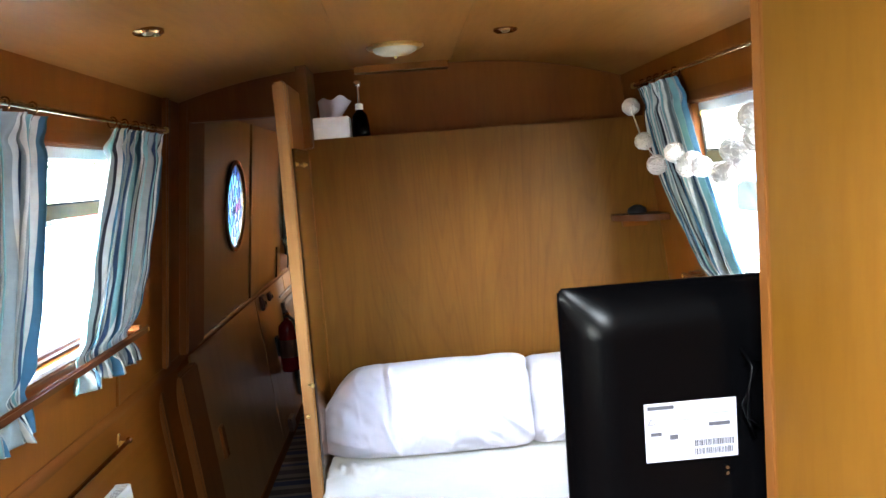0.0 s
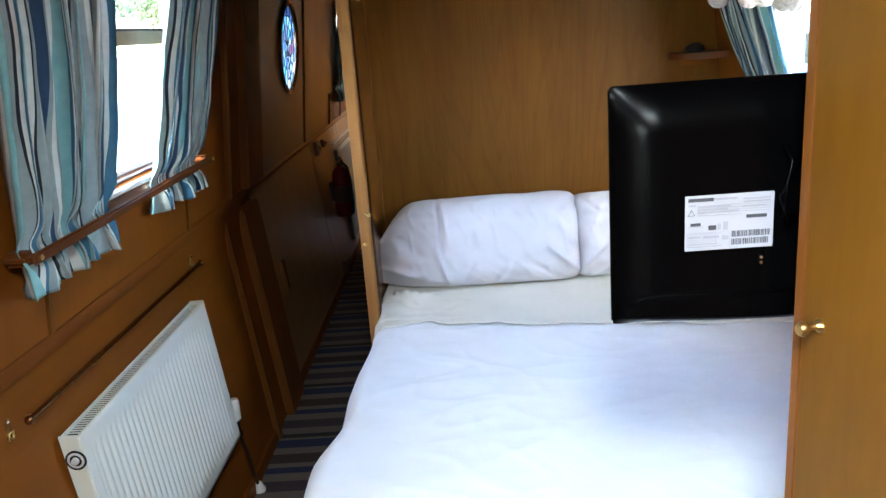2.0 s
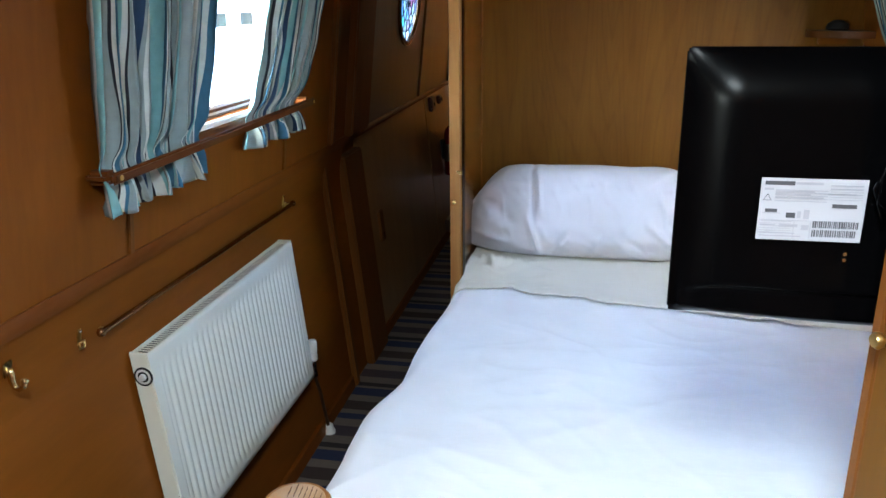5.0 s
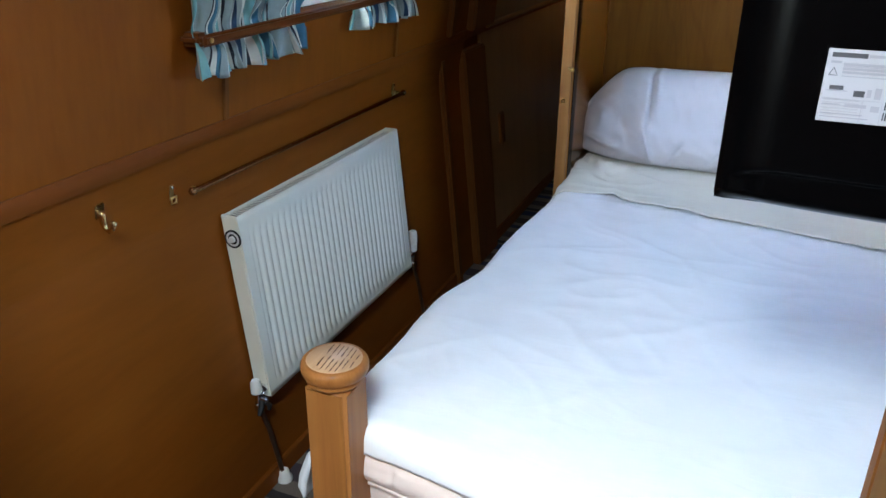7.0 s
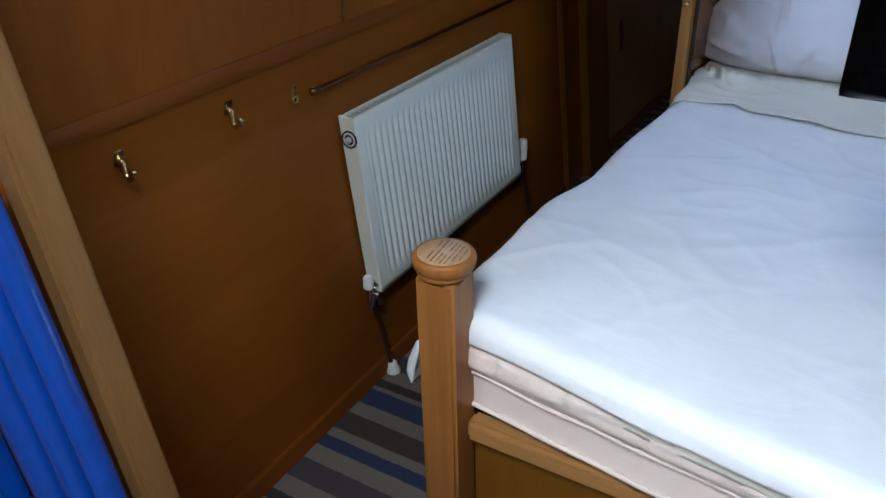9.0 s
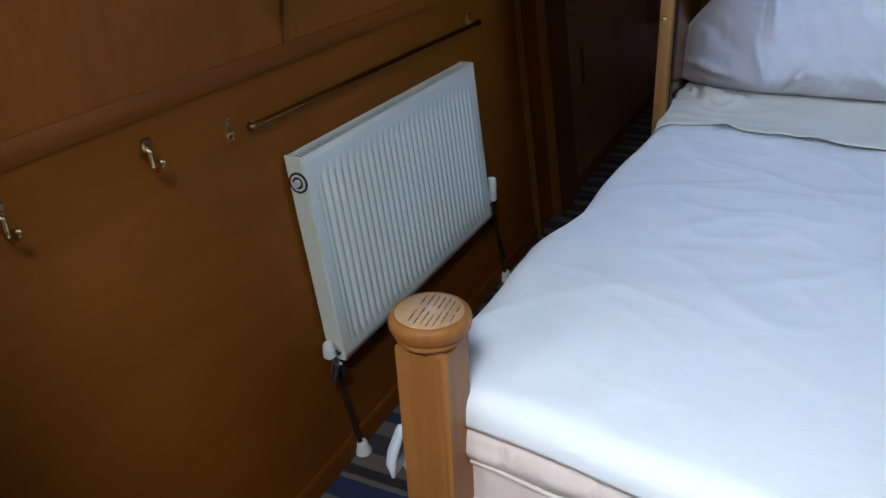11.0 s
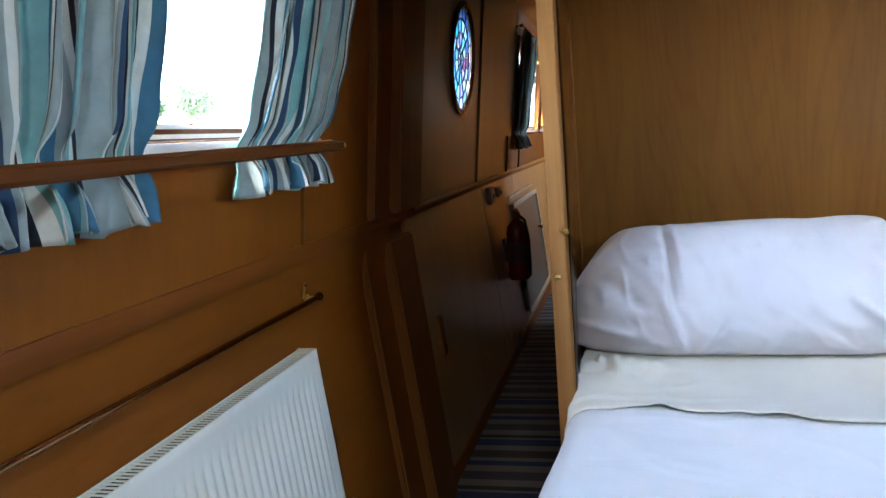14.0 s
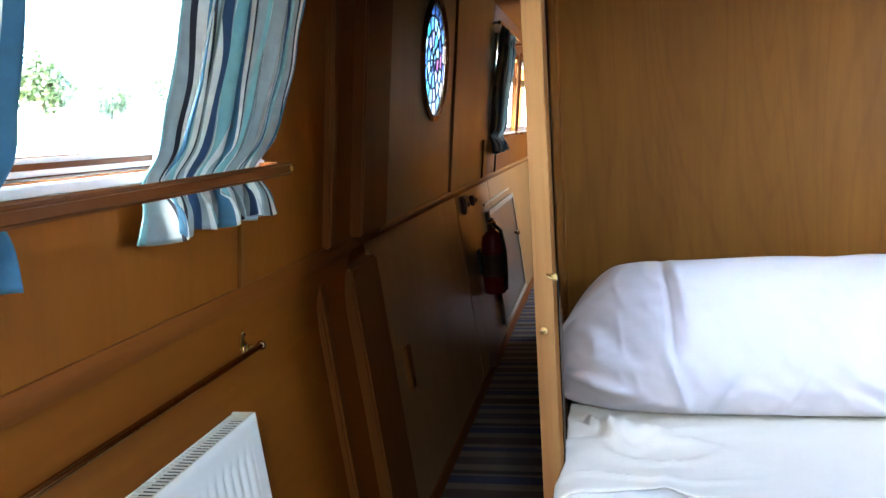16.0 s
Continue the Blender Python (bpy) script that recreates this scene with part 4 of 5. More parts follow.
def build_towel_rail():
    t = thing("towel_rail", "tarnished brass rail above the radiator", "towel rail")
    p0, p1 = side_point(-1, lower, 1.969, 0.836, 0.024), side_point(-1, lower, 3.01, 0.836, 0.024)
    part("rod", piped([p0, p1], 0.0062, 14), BRASS_D, t, "", 40)
    for p in (p0, p1):
        part("knob", turned([(0.0, -0.010), (0.007, -0.007), (0.0098, 0), (0.007, 0.007), (0, 0.010)], Matrix.Translation(p), 16), BRASS_D, t, "tarnished brass end knob", 180)
    for y in (1.985, 2.99):
        part("bracket", piped([side_point(-1, lower, y, 0.836, 0.0), side_point(-1, lower, y, 0.836, 0.024)], 0.005, 8), BRASS, t, "", 40)


build_towel_rail()


def build_hook(y, z):
    h = thing("coat_hook", "small brass coat hook screwed below the gunwale", "hook", "coat hooks")
    part("plate", bslab(-1, coved, y - 0.011, y + 0.011, z + 0.004, z + 0.034, 0.0, 0.005, 0.0024), HOOK, h)
    ctr = [side_point(-1, coved, y, z + dz, d) for dz, d in ((0.02, 0.004), (0.01, 0.009), (-0.004, 0.011), (-0.014, 0.016), (-0.019, 0.025), (-0.013, 0.034), (-0.002, 0.036))]
    part("hook", piped(ctr, [0.0065, 0.0062, 0.0055, 0.0048, 0.0046, 0.0046, 0.0052], 10), HOOK, h, "", 180)
    part("tip", turned([(0, -0.0065), (0.005, -0.004), (0.0066, 0), (0.005, 0.004), (0, 0.0065)], Matrix.Translation(ctr[-1]), 12), HOOK, h, "", 180)


build_hook(1.722, 0.858)
build_hook(1.460, 0.852)


def build_plate_hook(y, z):
    h = thing("hook_plate", "little brass hanger plate beside the rail", "hook")
    part("plate", bslab(-1, coved, y - 0.006, y + 0.006, z - 0.015, z + 0.018, 0.0, 0.003, 0.001), BRASS, h)
    part("clip", piped([side_point(-1, coved, y + a, z - 0.014 + b, 0.008) for a, b in ((-0.007, -0.007), (0.007, -0.007), (0.007, 0.006), (-0.007, 0.006))], 0.0025, 6, True), BRASS, h, "", 180)
    part("screw", turned([(0.004, 0), (0.003, 0.003), (0, 0.004)], Matrix.Translation(side_point(-1, coved, y, z + 0.014, 0.003)) @ Matrix.Rotation(radians(90), 4, "Y"), 10), CHROME, h)


build_plate_hook(1.918, 0.846)
build_plate_hook(2.955, 0.858)


# ---- the bed ----
BX0, BX1, BY0, BY1 = 0.135, 1.435, 1.665, HB - 0.005


def build_bed_base():
    b = thing("bed", "yellow oak boxed bed base with a moulded foot rail", "bed")
    part("foot_panel", bblock(0.21, 1.42, 1.635, 1.652, 0.0, 0.36, 0.003), OAK_PANEL, b, "yellow oak veneered panel")
    part("foot_rail", bblock(0.2, 1.42, 1.618, 1.662, 0.36, 0.408, 0.009, 3), ASH_X, b, "pale oak moulded rail", 40)
    part("side_panel", bblock(0.19, 0.21, 1.663, HB - 0.003, 0.0, 0.40, 0.003), OAK_PANEL, b)
    part("slatted_top", bblock(0.211, 1.42, 1.664, HB - 0.003, 0.375, 0.407, 0.003), ASH_X, b)


def build_newel():
    n = thing("bed_post", "square pale oak bed post with a round cap", "post")
    c = (0.162, 1.622)
    part("shaft", bblock(c[0] - 0.037, c[0] + 0.037, c[1] - 0.037, c[1] + 0.037, 0.0, 0.716, 0.006, 3), NEWEL, n, "", 60)
    mc = Matrix.Translation((c[0], c[1], 0.699)) @ Matrix.Diagonal((0.94, 0.94, 1, 1))
    part("cap", turned([(0.040, 0.017), (0.0465, 0.019), (0.0498, 0.0225), (0.0500, 0.0265), (0.0482, 0.0295), (0.0540, 0.0325), (0.0565, 0.0375), (0.0572, 0.0435), (0.0562, 0.0495), (0.0530, 0.0532), (0.050, 0.0542), (0.0, 0.0555)], mc, 40), NEWEL, n, "turned oak cap", 35)
    part("cap_top", turned([(0.0470, 0.0546), (0.045, 0.0558), (0.0, 0.0562)], mc, 40), CAPTOP, n, "pale flat top of the cap", 35)
    # open grain on the cap's top, running in a few dark lines
    gb = bmesh.new()
    rnd = random.Random(4)
    for k in range(7):
        off = -0.015 + 0.0082 * k + rnd.uniform(-0.001, 0.001)
        span = math.sqrt(max(0.0, 0.0425 ** 2 - off ** 2))
        a0, a1 = -rnd.uniform(0.8, 0.99), rnd.uniform(0.8, 0.99)
        for lo, hi in ((0.0, rnd.uniform(0.40, 0.55)), (rnd.uniform(0.57, 0.60), 1.0)):
            pts = []
            for i in range(10):
                q = span * (a0 + (a1 - a0) * (lo + (hi - lo) * i / 9))
                pts.append((c[0] + off * 0.995 - 0.10 * q + 0.0003 * math.sin(1.7 * i + k), c[1] + 0.10 * off + 0.995 * q, 0.7556))
            tube(gb, pts, [0.0002] + [0.0004 + 0.0005 * rnd.random() for _ in range(8)] + [0.0002], 5)
    part("grain", gb, INK_GRAIN, n, "dark open end grain")


INK_GRAIN = plain("dark_grain_wood", (0.05, 0.022, 0.010), 0.7)
build_bed_base()
build_newel()


def ease(k):
    k = max(0.0, min(1.0, k))
    return k * k * (3 - 2 * k)


def fold_over(s, r):
    """Distance along a cloth -> how far it lies inwards and how far it has dropped."""
    if s >= r:
        return s, 0.0
    if s > r - 1.5708 * r:
        a = (r - s) / r
        return r - r * math.sin(a), r * (1 - math.cos(a))
    return 0.0, r + ((r - 1.5708 * r) - s)


def tuck(y):
    """The bedclothes draw in towards the head, where the post stands."""
    return -0.020 + 0.036 * ease((y - 2.13) / 0.2) + 0.030 * ease((y - 2.45) / 0.5) + 0.016 * ease((y - 2.92) / 0.07)


def foot(x):
    """The foot end swells out towards the walkway away from the post."""
    return -0.165 * max(0.0, min(x, 0.78) - 0.20)


def soft_cover(x0, x1, y0, y1, ztop, drop_left, drop_foot, seed, wr, thick, r=0.05):
    """A cloth over the mattress: flat on top, rounded over the left side and the foot."""
    def fn(u, v):
        span_x = (x1 - x0) + drop_left
        s = u ** 1.15 * span_x - drop_left
        span_y = (y1 - y0) + drop_foot
        q = v * span_y - drop_foot
        ax, dzx = fold_over(s, r)
        ay, dzy = fold_over(q, 0.035)
        y = y0 + ay
        x = x0 + ax
        x += tuck(y) * ease(1 - ax / 0.5)
        drop = max(dzx, dzy) if min(dzx, dzy) < 0.035 else math.hypot(dzx, dzy) * 0.85
        z = ztop - drop
        w = nz(s * 3.1 + seed, q * 2.3, seed) * 0.010 + nz(s * 7 + q * 5, q * 3 - s * 2, seed + 3) * 0.005
        crease = abs(nz(s * 2.2 + q * 3.0 + seed, q * 6.0 - s * 2.2, seed)) ** 0.7
        rd = max(0.0, 1 - 4.0 * abs(nz(s * 1.6 + q * 2.6 + seed, q * 4.2 - s * 2.4, seed))) ** 2 + 0.6 * max(0.0, 1 - 5.0 * abs(nz(s * 3.6 - q * 2.0, q * 6.5 + s * 3.0, seed + 5))) ** 2
        z += wr * (w - 0.004 * (1 - crease) + 0.008 * rd * (0.4 + 0.6 * max(0.0, nz(s * 1.5, q * 1.5, 4.0) + 0.3)))
        # the slack over the edge swells and dips
        side = ease(dzx / r)
        x += side * wr * (0.026 * nz(q * 2.6, seed + 7) + 0.012 * nz(q * 7.0, seed + 1, z * 4))
        z -= 0.010 * wr * (1 - ease(ax / 0.16)) * (0.5 + nz(q * 3.3, seed + 9))
        if dzx > r:
            x += wr * 0.006 * math.sin(q * 21 + 3 * nz(q * 4, seed)) * min(1, (dzx - r) / 0.06) - 0.16 * (dzx - r)
        if dzy > 0.035:
            y += wr * 0.008 * math.sin(s * 16 + seed) * min(1, (dzy - 0.035) / 0.06)
        if dzx > r:
            x -= 0.018 * ease((1.95 - y) / 0.2) * min(1.0, (dzx - r) / 0.1)
        y += foot(x) * ease((2.3 - y) / 0.7)
        return (x, y, z)

    return grid_sheet(170, 220, fn, thick)


def build_mattress():
    """Bulging ticking with a rolled border along its upper and lower edges."""
    t = thing("mattress", "pink and cream mattress on the bed base", "mattress")
    bm = bblock(BX0 + 0.04, BX1, BY0 - 0.012, BY1, 0.408, 0.585, 0.02, 4)
    bmesh.ops.subdivide_edges(bm, edges=[e for e in bm.edges if abs(e.verts[0].co.x - e.verts[1].co.x) > 0.5], cuts=24)
    for v in bm.verts:
        if v.co.y < 2.0:
            v.co.y += 0.8 * foot(v.co.x) + 0.006 * nz(v.co.x * 9, v.co.z * 12)
    part("body", bm, MATTRESS, t, "", 60)
    def along(z, dy, wob, seed):
        return [(x, BY0 - 0.012 + dy + 0.8 * foot(x), z + wob * nz(x * 7, seed)) for x in (BX0 + 0.05 + (BX1 - BX0 - 0.08) * k / 40 for k in range(41))]
    part("border", piped(along(0.500, -0.004, 0.008, 2.0), 0.0045, 8), MATTRESS, t, "pink seam piping", 60)
    part("border", piped(along(0.428, -0.004, 0.004, 5.0), 0.005, 8), MATTRESS, t, "", 60)
    # the quilted upper border is drawn in by ties
    def quilt(u, v):
        x = BX0 + 0.05 + (BX1 - BX0 - 0.08) * u
        puff = math.sin(math.pi * min(1.0, max(0.0, v)))
        tie = math.exp(-(((u * 9) % 1.0 - 0.5) / 0.06) ** 2)
        return (x, BY0 - 0.013 + 0.8 * foot(x) - puff * (0.016 + 0.006 * nz(x * 11, v * 3)) * (1 - 0.35 * tie) - 0.004, 0.504 + 0.068 * v)
    part("quilted_border", grid_sheet(220, 14, quilt, 0.002), MATTRESS, t, "puffed cream-pink border", 180)


build_mattress()


def build_bedclothes():
    t = thing("bed_sheet", "cream cotton sheet tucked over the mattress", "sheet")
    part("cloth", soft_cover(BX0 + 0.012, BX1, BY0 - 0.019, BY1, 0.602, 0.14, 0.044, 11, 0.4, 0.003), SHEET, t, "", 180)
    d = thing("bed_cover", "white cotton bed cover, creased, its cream edge turned back", "bedspread")
    part("cloth", soft_cover(BX0 - 0.008, BX1, BY0 - 0.028, 2.99, 0.622, 0.165, 0.038, 23, 0.6, 0.006), DUVET, d, "", 180)
    # the top sheet is turned back over the cover, its loose edge lifted here and there
    def band(u, v):
        span = BX1 - BX0 + 0.006 + 0.2
        s = u ** 1.1 * span - 0.2
        ax, dz = fold_over(s, 0.052)
        xx = BX0 - 0.010 + ax
        edge = 2.868 - 0.155 * max(0.0, xx - 0.30) + 0.010 * nz(xx * 6, 2.0) + 0.006 * nz(xx * 17, 5.0)
        y = edge + (3.33 - edge) * v ** 1.4
        x = xx + tuck(y) * ease(1 - ax / 0.5)
        loose = ease((xx - 0.23) / 0.09)
        gape = math.exp(-((xx - 0.325) / 0.02) ** 2) + 0.7 * math.exp(-((xx - 0.470) / 0.04) ** 2)
        lift = 0.003 + 0.007 * gape + loose * (0.003 + 0.014 * max(0.0, nz(xx * 8, 8.0)) ** 1.5 + 0.002 * nz(xx * 23, 3.0))
        z = 0.6285 + lift * math.exp(-v / 0.25) + 0.004 * nz(xx * 5, y * 9, 1.0) - dz * (1 - 0.95 * ease((y - 2.90) / 0.08))
        z += 0.010 * max(0.0, 1 - 4 * abs(nz(xx * 4 + y * 7, y * 9 - xx * 3, 6.0))) ** 2 * (1 - ease((xx - 0.3) / 0.25))
        # the case's open end leaves the sheet crumpled beside the post
        near = math.exp(-((xx - 0.20) / 0.11) ** 2) * math.exp(-((y - 3.095) / 0.05) ** 2)
        z += near * (0.010 + 0.036 * max(0.0, 1 - 3.2 * abs(nz(xx * 12 + y * 8, y * 20 - xx * 7, 2.5))) ** 1.5)
        # roll the edge under
        if v < 0.08:
            k = (0.08 - v) / 0.08
            z -= 0.006 * k * k
            y += 0.006 * k * k
        x += ease(dz / 0.05) * 0.012 * nz(y * 8, 3.0)
        return (x, y, z)
    part("turned_back_edge", grid_sheet(150, 50, band, 0.003), SHEET, d, "cream turned-back edge", 180)


build_bedclothes()


def build_pillow(x0, x1, seed, label, back=0.0, tall=1.0):
    """A plump pillow that leans against the headboard, with drawn corners and pulled creases."""
    t = thing("pillow", label, "pillow", "bed pillows")
    cx, hw = (x0 + x1) / 2, (x1 - x0) / 2
    # crease lines on the front: along, height, along, height, strength, width
    lines = [(-0.40, 1.0, -0.36, -0.2, -0.010, 0.020), (-0.345, 1.0, -0.30, 0.1, 0.008, 0.022), (-0.30, -0.95, -0.42, -0.1, 0.014, 0.030), (-0.20, -0.98, -0.05, -0.45, -0.010, 0.030),
             (0.97, -0.85, 0.62, -0.05, 0.013, 0.035), (0.99, -0.35, 0.74, 0.45, 0.009, 0.030), (0.80, -0.98, 0.50, -0.55, -0.010, 0.035), (-0.98, -0.55, -0.62, -0.72, 0.016, 0.035),
             (-0.97, -0.2, -0.70, 0.10, 0.010, 0.030), (0.15, -0.98, 0.30, -0.4, 0.008, 0.035), (-0.85, 0.4, -0.55, -0.3, -0.008, 0.040), (0.96, 0.95, 0.72, 0.5, -0.008, 0.03)]
    if back:
        lines = [(-p, h, -q, g, k, w) for p, h, q, g, k, w in lines]

    def crease(a, h):
        tot = 0.0
        for p, h0, q, h1, k, w in lines:
            dx, dh = q - p, h1 - h0
            r = ((a - p) * dx + (h - h0) * dh) / (dx * dx + dh * dh)
            if -0.15 < r < 1.15:
                e = math.hypot(a - p - r * dx, (h - h0 - r * dh) * 0.42)
                tot += k * math.exp(-(e / w) ** 2) * ease(min(r + 0.15, 1.15 - r) / 0.4)
        return tot

    def fn(u, v):
        a, b = -1 + 2 * u, 2 * math.pi * v
        c, s = math.cos(b), math.sin(b)
        out = (a < 0) != bool(back)
        end = 1 - abs(a)
        et = max(0.0, 1 - abs(a) ** (3.5 if out else 16.0)) ** (0.65 if out else 0.4)
        up = 0.165 * ((0.08 + 0.84 * math.sin(min(1.0, end / 0.37) * math.pi / 2) ** 0.9 + 0.08 * ease(end / 0.9)) if out else (0.70 + 0.30 * et))
        deep = 0.135 * max(0.0, 1 - abs(a) ** (3.6 if out else 14.0)) ** 0.6 + 0.016
        low = 0.150 * (0.75 + 0.25 * et)
        lx = hw * a
        ly = deep * math.copysign(abs(c) ** 0.8, c)
        h = math.copysign(abs(s) ** 0.72, s)
        up *= tall
        lz = up * h if s > 0 else low * h
        ly *= 1 + 0.10 * nz(a * 2.0 + seed, c * 1.5, s * 1.5) + 0.05 * nz(a * 5 + seed, c * 3, s * 4)
        if c < 0:
            ly -= 1.35 * crease(a, h) * min(1.0, -c * 2.5)
            ly -= 0.0045 * max(0.0, 1 - 3.5 * abs(nz(a * 5 + 2 * s + seed, s * 2 - a, seed))) ** 2
        if s > 0:
            lz += up * 0.04 * nz(a * 3, seed) + 0.5 * crease(a, 1.0) * s
        lx += 0.010 * nz(s * 2.5, c * 2, seed) * abs(a)
        tilt = radians(20)
        y = HB - 0.185 + back + ly * math.cos(tilt) + lz * math.sin(tilt)
        z = 0.613 + 0.150 + lz * math.cos(tilt) - ly * math.sin(tilt) * 0.7
        y = min(y, HB - 0.006)
        z = max(z, 0.630 + 0.004 * nz(lx * 20, y * 20))
        return (cx + lx, y, z)
    bm = grid_sheet(190, 100, fn)
    bmesh.ops.remove_doubles(bm, verts=bm.verts, dist=0.0005)
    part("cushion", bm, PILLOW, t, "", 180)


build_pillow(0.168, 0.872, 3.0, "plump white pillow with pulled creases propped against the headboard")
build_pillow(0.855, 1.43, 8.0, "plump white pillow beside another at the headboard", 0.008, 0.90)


# ---- television on its bracket ----
def build_tv():
    t = thing("television", "black flat television seen from its back, on a bracket", "television")
    x0, x1, z0, z1, yb = 0.676, 1.20, 1.090, 1.411, 1.622

    def shell(u, v):
        a, b = -1 + 2 * u, -1 + 2 * v
        x = (x0 + x1) / 2 + (x1 - x0) / 2 * a
        z = (z0 + z1) / 2 + (z1 - z0) / 2 * b - 0.010 * (1 - a * a) * (b < 0) * b * b
        ex, et, eb = (1 - abs(a)) * (x1 - x0) / 2, (1 - b) * (z1 - z0) / 2, (1 + b) * (z1 - z0) / 2
        def soft(e, w):
            k = max(0.0, min(1.0, e / w))
            return math.sin(k * math.pi / 2)
        k = (max(0.0, soft(ex, 0.062) * soft(et, 0.062)) ** 0.8) * soft(eb, 0.016)
        y = yb + 0.020 - 0.030 * k
        # the chin is set back below a curved fold
        line = 0.046 - 0.020 * max(0.0, 1 - ex / 0.07) ** 2
        q = max(0.0, min(1.0, (line - eb) / 0.010 + 0.5))
        y += 0.010 * q * q * (3 - 2 * q) * min(1.0, max(0.0, ex - 0.012) / 0.03)
        return (x, y, z)
    part("back_shell", grid_sheet(150, 110, shell), BLACK, t, "", 180)
    part("bezel", bblock(x0 - 0.001, x1 + 0.001, yb + 0.0205, yb + 0.034, z0 - 0.002, z1 + 0.001, 0.005, 3), BLACK, t, "", 40)
    part("screen", bblock(x0 + 0.02, x1 - 0.02, yb + 0.0345, yb + 0.036, z0 + 0.035, z1 - 0.02, 0.0005, 1), BLACK, t, "dark glass screen")
    face = yb - 0.0105
    lab = part("rating_label", bblock(0.764, 0.877, face - 0.0012, face - 0.0002, 1.1970, 1.2700, 0.0003, 1), PAPER, t, "white printed rating label")
    bars = [(0.768, 0.800, 1.2620, 1.2665, INK), (0.801, 0.830, 1.2630, 1.2660, INK_L), (0.838, 0.872, 1.2620, 1.2640, INK_L), (0.838, 0.872, 1.2580, 1.2600, INK_L),
            (0.768, 0.778, 1.2560, 1.2585, INK_L), (0.780, 0.822, 1.2540, 1.2560, INK_L), (0.780, 0.818, 1.2505, 1.2525, INK_L), (0.780, 0.832, 1.2470, 1.2490, INK_L), (0.836, 0.866, 1.2520, 1.2540, INK_L),
            (0.842, 0.868, 1.2370, 1.2415, INK), (0.771, 0.784, 1.2300, 1.2340, INK), (0.768, 0.788, 1.2285, 1.2295, INK_L), (0.794, 0.804, 1.2240, 1.2300, INK), (0.806, 0.810, 1.2240, 1.2320, INK_L), (0.813, 0.819, 1.2230, 1.2340, INK_L),
            (0.767, 0.784, 1.2140, 1.2160, INK_L), (0.788, 0.808, 1.2130, 1.2165, INK_L), (0.767, 0.806, 1.2050, 1.2065, INK_L), (0.767, 0.812, 1.2015, 1.2030, INK_L), (0.812, 0.820, 1.2100, 1.2160, INK_L)]
    bars += [(0.780, 0.836, 1.2560 - 0.0032 * k, 1.2570 - 0.0032 * k, INK_L) for k in range(5)] + [(0.838, 0.8725, 1.2555 - 0.0030 * k, 1.2563 - 0.0030 * k, INK_L) for k in range(4)]
    bars += [(0.766, 0.801, 1.2195 - 0.0028 * k, 1.2202 - 0.0028 * k, INK_L) for k in range(6)] + [(0.8035, 0.8042, 1.1990, 1.2200, INK_L), (0.8215, 0.8220, 1.1990, 1.2200, INK_L), (0.766, 0.820, 1.2206, 1.2211, INK_L)]
    for a, b, c, d, m in bars:
        part("printing", bblock(a, b, face - 0.0020, face - 0.0013, c, d, 0.0001, 1), m, lab)
    for row in (1.2130, 1.2025):
        x = 0.824
        rnd = random.Random(row)
        while x < 0.871:
            w = rnd.uniform(0.0006, 0.0018)
            part("barcode", bblock(x, x + w, face - 0.0020, face - 0.0013, row, row + 0.008, 0.0001, 1), INK, lab)
            x += w + rnd.uniform(0.0006, 0.0013)
    tri = bmesh.new()
    tube(tri, [(0.768, face - 0.0016, 1.2440), (0.776, face - 0.0016, 1.2440), (0.772, face - 0.0016, 1.2515)], 0.0006, 5, True)
    part("warning_mark", tri, INK, lab)
    for k in range(9):
        x = 0.758 + 0.0075 * k
        part("vent_slot", bblock(x, x + 0.003, face + 0.0098, face + 0.012, 1.376, 1.384, 0.0005, 1), BLACK, t)
    for z in (1.176, 1.183):
        part("jack", turned([(0.0022, 0), (0.0022, 0.002), (0, 0.002)], Matrix.Translation((0.863, face - 0.0001, z)) @ Matrix.Rotation(radians(90), 4, "X"), 10), CHROME, t)
    part("mount_plate", bblock(0.945, 1.02, yb - 0.03, yb - 0.011, 1.22, 1.32, 0.004), BLACK_M, t)
    part("bracket_arm", bblock(0.955, 0.995, 1.501, yb - 0.031, 1.25, 1.29, 0.004), BLACK_M, t, "black steel arm fixed to the panel")
    part("cable", piped([(0.885, yb - 0.012, 1.33), (0.89, yb - 0.03, 1.31), (0.882, yb - 0.035, 1.28), (0.884, yb - 0.03, 1.25), (0.905, yb - 0.02, 1.23)], 0.0025, 8), BLACK, t, "", 180)
    part("cable", piped([(0.905, yb - 0.015, 1.31), (0.888, yb - 0.03, 1.295), (0.878, yb - 0.03, 1.265), (0.895, yb - 0.02, 1.22)], 0.0025, 8), BLACK, t, "", 180)


build_tv()


